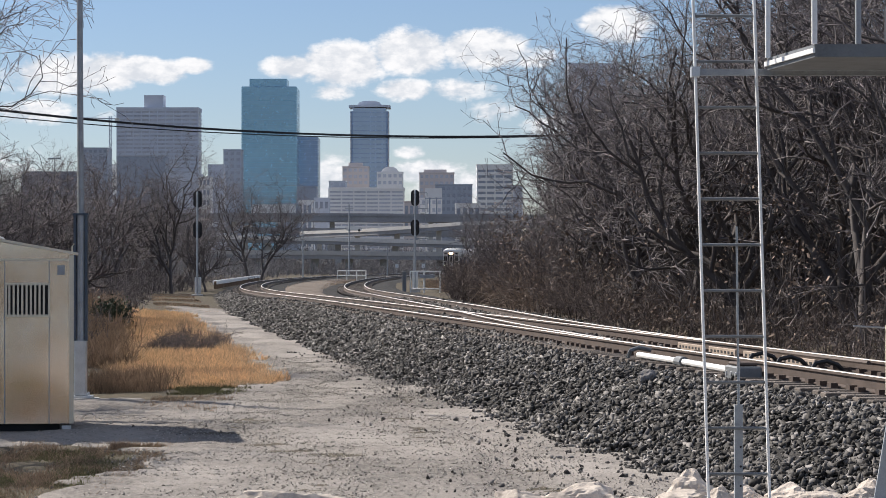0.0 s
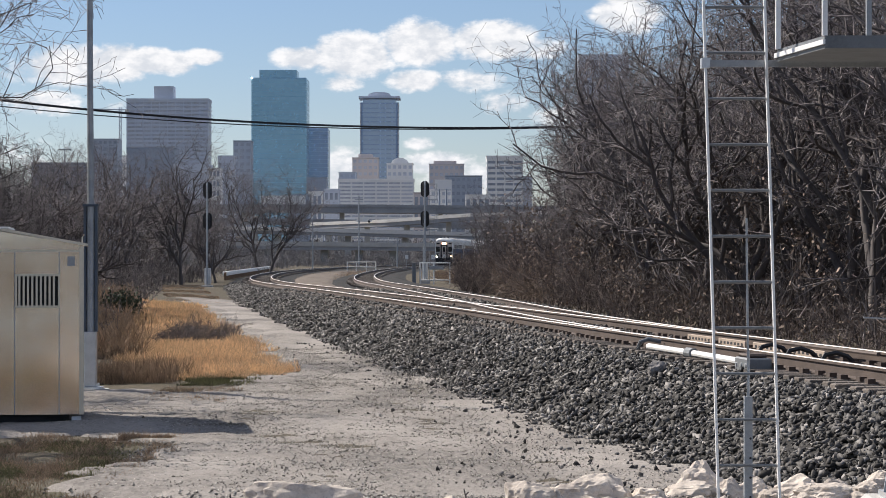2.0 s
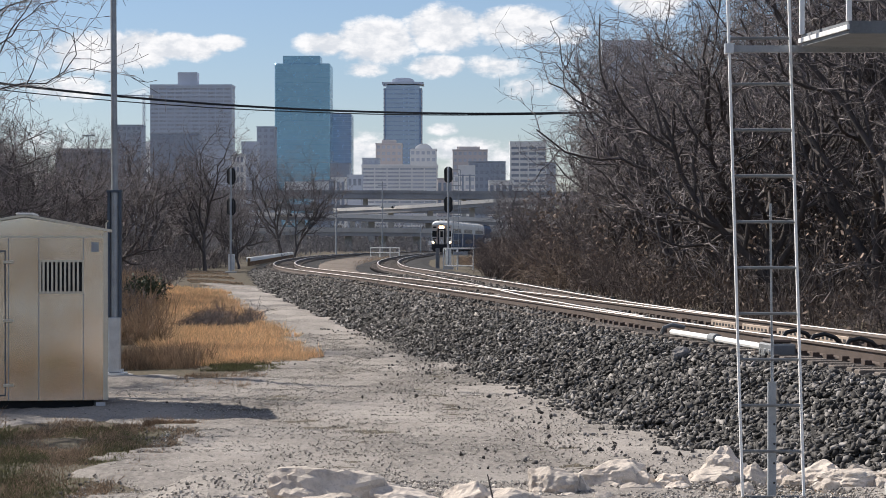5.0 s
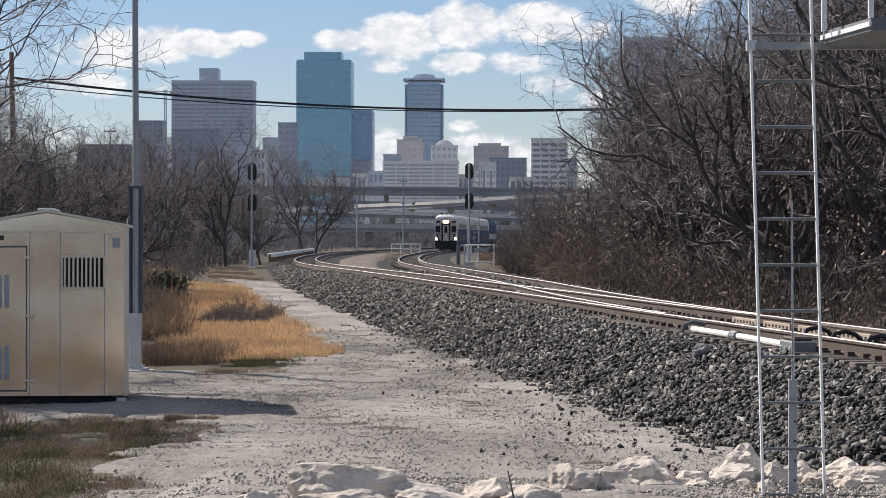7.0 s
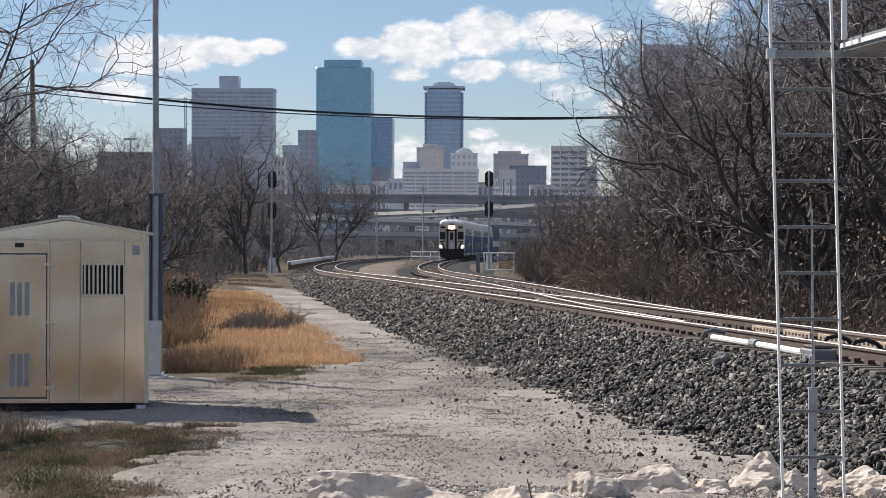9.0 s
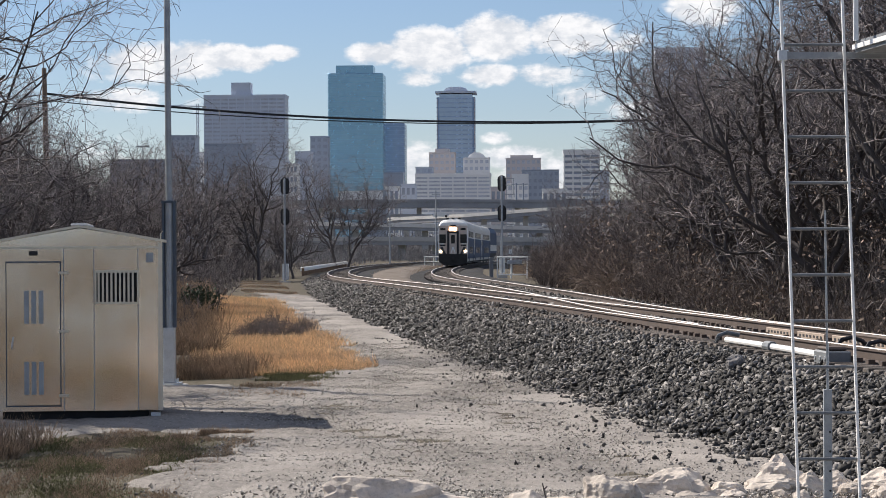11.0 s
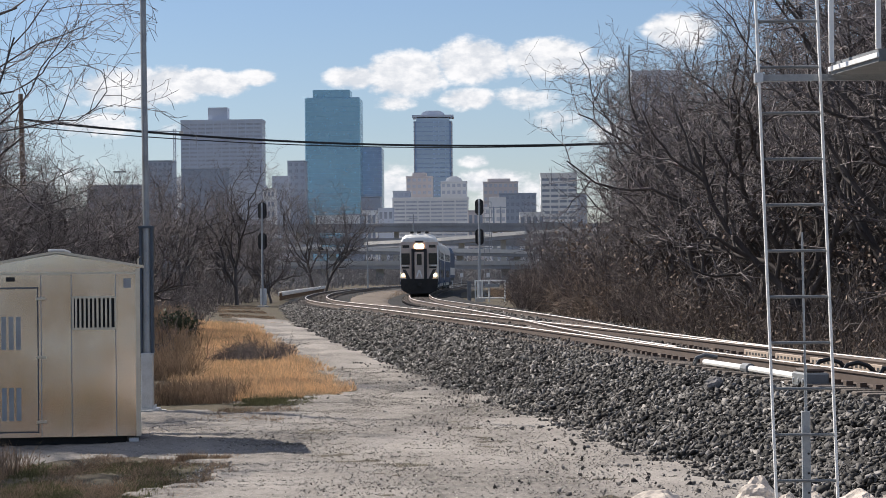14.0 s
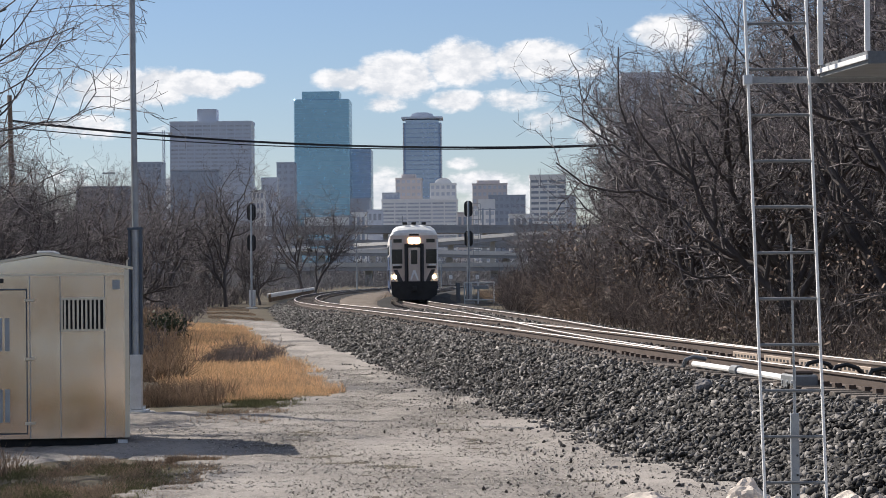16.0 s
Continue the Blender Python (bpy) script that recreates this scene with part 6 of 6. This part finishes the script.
def coach(cab):
    L = 13.0
    c = thing("cab_car" if cab else "coach", "white two-level commuter cab car with lit headlight" if cab else "white and blue two-level commuter coach", "train car", group="train cars")
    w, top = 1.5, 4.74
    o = body_outline(w, top)
    g = Geo().prism(o, -L + 0.9, L - 0.1)
    part("body", g, M["train_white"], c)
    part("blue_band", Geo().box(-w - 0.012, w + 0.012, -L + 1.2, L - 0.6, 2.05, 2.85), M["train_blue"], c)
    # Blue livery carried over the whole lower half to darken it like the shaded side
    part("lower_band", Geo().box(-w - 0.010, w + 0.010, -L + 1.2, L - 0.6, 0.75, 2.04), M["train_blue"], c)
    part("skirt", Geo().box(-w + 0.2, w - 0.2, -L + 1.5, L - 1.5, 0.25, 0.5), M["under"], c)
    for y in (-9.3, 9.3):
        bogie(c, y)
    for s in (-1, 1):
        for z0, z1, ys in ((2.95, 3.55, np.arange(-8.5, 9, 1.9)), (1.25, 1.95, np.arange(-6.6, 7, 1.9)), (2.2, 2.7, (-11.2, 11.2))):
            for y in ys:
                part("window", Geo().box(s * w - 0.02, s * w + 0.02, y - 0.72, y + 0.72, z0, z1), M["glass_dark"], c)
        for y in (-4.9 - 3.2, 8.1):
            part("door", Geo().box(s * w - 0.015, s * w + 0.026, y - 0.7, y + 0.7, 0.5, 2.1), M["train_blue"], c)
    for y in (-8, -2, 4, 9):
        part("roof_unit", Geo().box(-0.55, 0.55, y - 1.0, y + 1.0, top - 0.02, top + 0.14, b=0.04), M["galv_dull"], c)
    # front end, facing -y
    f = -L
    part("end_wall", Geo().prism([(-w + 0.06, 0.95), (w - 0.06, 0.95), (w - 0.02, 1.3), (w - 0.02, 3.8), (w - 0.08, 4.08), (-w + 0.08, 4.08), (-w + 0.02, 3.8), (-w + 0.02, 1.3)], f, f + 0.92), M["train_tan"] if cab else M["train_white"], c)
    # rounded brow, leaning back from the face to the roof
    g = Geo()
    rings = []
    for k in range(5):
        a = k / 4 * math.pi / 2
        yy, u = f + 1.0 * (1 - math.cos(a)), math.sin(a)
        rings.append([(x * (1 - 0.03 * (1 - u)), yy, 4.06 + (z - 4.06) * (0.25 + 0.75 * u)) for x, z in [(w - 0.04, 4.06)] + [p for p in o[4:13]] + [(-w + 0.04, 4.06)]])
    m = len(rings[0])
    g.v = [p for ring in rings for p in ring]
    g.f = [(k * m + i, k * m + i + 1, (k + 1) * m + i + 1, (k + 1) * m + i) for k in range(4) for i in range(m - 1)] + [tuple(range(m))[::-1]]
    g.m = [0] * len(g.f)
    part("roof_brow", g, M["white_paint"], c, "rounded white roof brow")
    part("vestibule", Geo().box(-0.60, 0.60, f - 0.05, f, 1.0, 3.55), M["under"], c)
    d = part("end_door", Geo().box(-0.37, 0.37, f - 0.09, f - 0.05, 1.1, 3.3, b=0.02), M["train_tan"], c)
    part("door_window", Geo().box(-0.19, 0.19, f - 0.105, f - 0.09, 2.28, 3.15), M["glass_dark"], d)
    for s in (-1, 1):
        part("collision_post", Geo().box(s * 0.52 - 0.06, s * 0.52 + 0.06, f - 0.16, f - 0.05, 0.9, 3.4), M["train_black"], c)
        part("windscreen", Geo().box(s * 1.06 - 0.33, s * 1.06 + 0.33, f - 0.02, f + 0.01, 2.32, 3.20), M["glass_dark"], c)
        part("upper_slot", Geo().box(s * 1.02 - 0.26, s * 1.02 + 0.26, f - 0.02, f + 0.01, 3.62, 3.84), M["glass_dark"], c)
        part("lower_slot", Geo().box(s * 1.05 - 0.28, s * 1.05 + 0.28, f - 0.02, f + 0.01, 2.02, 2.17), M["under"], c)
        part("stripe", Geo().add([(s * 0.62, f - 0.012, 1.05), (s * 0.92, f - 0.012, 1.05), (s * 1.30, f - 0.012, 1.95), (s * 1.05, f - 0.012, 1.95), (s * 0.62, f, 1.05), (s * 0.92, f, 1.05), (s * 1.30, f, 1.95), (s * 1.05, f, 1.95)],
                                 [(0, 1, 2, 3), (7, 6, 5, 4), (0, 4, 5, 1), (1, 5, 6, 2), (2, 6, 7, 3), (3, 7, 4, 0)]), M["train_black"], c)
    # white arch on the end door and white marks under the windscreens
    part("door_mark", Geo().prism([(-0.26, 1.32), (-0.17, 1.32), (0.0, 1.72), (0.17, 1.32), (0.26, 1.32), (0.07, 1.92), (-0.07, 1.92)], f - 0.10, f - 0.091), M["white_paint"], d)
    for s in (-1, 1):
        part("white_mark", Geo().box(s * 1.12 - 0.22, s * 1.12 + 0.22, f - 0.016, f - 0.002, 2.20, 2.28), M["white_paint"], c)
        part("corner_post", Geo().box(s * 1.44 - 0.05, s * 1.44 + 0.05, f - 0.02, f + 0.0, 1.3, 3.8), M["white_paint"], c)
    if cab:
        # The box glows as the painted halo; the two lamps sit on it
        lamp = part("headlight", Geo().box(-0.40, 0.40, f - 0.08, f - 0.01, 3.52, 3.95, b=0.08), M["headlight_halo"], c, "twin headlight on a glowing box that stands for its halo")
        part("lamp", Geo().tube([(-0.16, f - 0.11, 3.735), (-0.16, f - 0.085, 3.735)], 0.17, 14), M["headlight"], lamp)
        part("lamp", Geo().tube([(0.16, f - 0.11, 3.735), (0.16, f - 0.085, 3.735)], 0.17, 14), M["headlight"], lamp)
        for s in (-1, 1):
            part("ditch_light", Geo().tube([(s * 1.22, f - 0.10, 1.50), (s * 1.22, f - 0.0, 1.50)], 0.12, 14), M["headlight"], c, "lit lower lamp")
        for x in (-0.55, 0.0, 0.62):
            part("horn", Geo().box(x - 0.14, x + 0.14, f + 0.55, f + 0.8, top, top + 0.16, b=0.02), M["under"], c)
        part("number_board", Geo().box(-0.3, 0.3, f - 0.02, f, 4.05, 4.16), M["under"], c)
    part("pilot", Geo().prism([(-1.44, 1.22), (1.44, 1.22), (1.40, 0.40), (0.9, 0.08), (-0.9, 0.08), (-1.40, 0.40)], f - 0.22, f + 0.5), M["under"], c, "black snow-plough pilot")
    part("coupler", Geo().box(-0.14, 0.14, f - 0.5, f - 0.2, 0.6, 0.9, b=0.03), M["under"], c)
    for s in (-1, 1):
        part("step_rail", Geo().tube([(s * 1.3, f - 0.12, 0.9), (s * 1.3, f - 0.12, 1.35)], 0.02, 6), M["galv"], c)
    return c


def engine():
    e = thing("locomotive", "blue and white diesel locomotive pushing the train", "locomotive")
    part("body", Geo().prism([(-1.45, 1.2), (1.45, 1.2), (1.45, 3.9), (1.05, 4.55), (-1.05, 4.55), (-1.45, 3.9)], -8.6, 8.4), M["train_blue"], e)
    part("white_band", Geo().box(-1.465, 1.465, -8.0, 8.0, 1.5, 2.3), M["train_white"], e)
    part("frame", Geo().box(-1.4, 1.4, -8.8, 8.8, 0.85, 1.2), M["under"], e)
    part("fuel_tank", Geo().box(-1.2, 1.2, -2.5, 2.5, 0.3, 0.85, b=0.1), M["under"], e)
    part("fan_housing", Geo().box(-0.8, 0.8, 2, 6, 4.5, 4.68, b=0.03), M["under"], e)
    for y in (-5.8, 5.8):
        bogie(e, y)
    return e


cab_car = coach(True)
coach_a = coach(False)
coach_b = copy_thing(coach_a, Matrix())
loco = engine()

# Ties, each its own timber; the long ones carry the turnout
tr2 = random.Random(8)
tie_meshes = {}
clip_mesh = Geo().box(-0.045, 0.045, -0.07, 0.07, 0.0, 0.055).mesh("rail_clip", M["rail_side"])
y, made_ties = 19.5, 0
far_g = Geo()
while y < 330:
    nl = float(near_rail(y))
    bx = float(branch(y)) if y > 36 else nl + 0.72
    slope = float(near_rail(y + 0.5) - near_rail(y - 0.5))
    extra = bx - nl - 0.72 if bx - nl - 0.72 < 1.9 else 0.0
    key = round(extra / 0.2)
    length = 2.6 + key * 0.2
    z = float(rail_z(y)) - 0.195
    a = -math.atan(slope)
    if y < 118:
        if key not in tie_meshes:
            tie_meshes[key] = Geo().box(-1.3, length - 1.3, -0.115, 0.115, -0.17, 0.0, b=0.012).mesh("tie", M["tie"])
        t = new("tie", tie_meshes[key])
        t.parent = track_a
        t.matrix_basis = pose(nl + 0.72 + tr2.uniform(-0.04, 0.04), y, z + 0.01, 0, 0, math.degrees(a) + tr2.uniform(-0.8, 0.8))
        made_ties += 1
        if y < 92:
            for s in (-0.755, 0.755):
                for e in (-0.11, 0.11):
                    c = new("rail_clip", clip_mesh)
                    c.parent, c.location = t, (s + e, 0, 0.0)
    else:
        far_g.box(nl + 0.72 - 1.3, nl + 0.72 + 1.3, y - 0.115, y + 0.115, z - 0.15, z + 0.01)
    if bx - nl - 0.72 >= 1.9:
        far_g.box(bx - 1.3, bx + 1.3, y - 0.115, y + 0.115, z - 0.15, z + 0.01)
    y += 0.535 + (0.0 if y < 118 else 0.15)
ob = part("tie_row", far_g, M["tie"], track_b)
tagged(ob, kind="stuff")

# The nearest ballast stones, one by one, on the bank
n6 = 260
y6 = sr.uniform(21.5, 27.5, n6)
c6 = shoulder(y6, sr.uniform(0.05, 0.95, n6))
lumps = []
for k in range(8):
    v, f = chips(np.zeros((1, 3)), np.ones(1), 200 + k)
    lumps.append(quick("stone", v, f, M["ballast_one"]))
for k in range(n6):
    s = new("stone", lumps[k % 8])
    s.parent = ballast
    r = float(sr.uniform(0.035, 0.06))
    s.matrix_basis = pose(*[float(q) for q in c6[k] + np.array([0, 0, 0.03])], *[float(q) for q in sr.uniform(0, 360, 3)]) @ Matrix.Diagonal((r, r, r, 1))


def motions():
    """The train comes round the bend at a steady pace on the diverging track."""
    def point(dist):
        return Vector((float(branch(dist)), dist, float(rail_z(dist))))

    def rows(lead, half):
        out = []
        for k in range(33):
            t = k * 0.5
            front = 469.0 - 19.6 * t + lead
            a, b = point(front + 3.5), point(front + 2 * half - 3.5)
            mid = (a + b) / 2
            out.append((t, pose(mid.x, mid.y, mid.z, 0, 0, math.degrees(math.atan2(-(b.x - a.x), b.y - a.y)))))
        return out

    walk(cab_car, rows(0.0, 13.0))
    walk(coach_a, rows(26.4, 13.0))
    walk(coach_b, rows(52.8, 13.0))
    walk(loco, rows(79.4, 8.8))


motions()
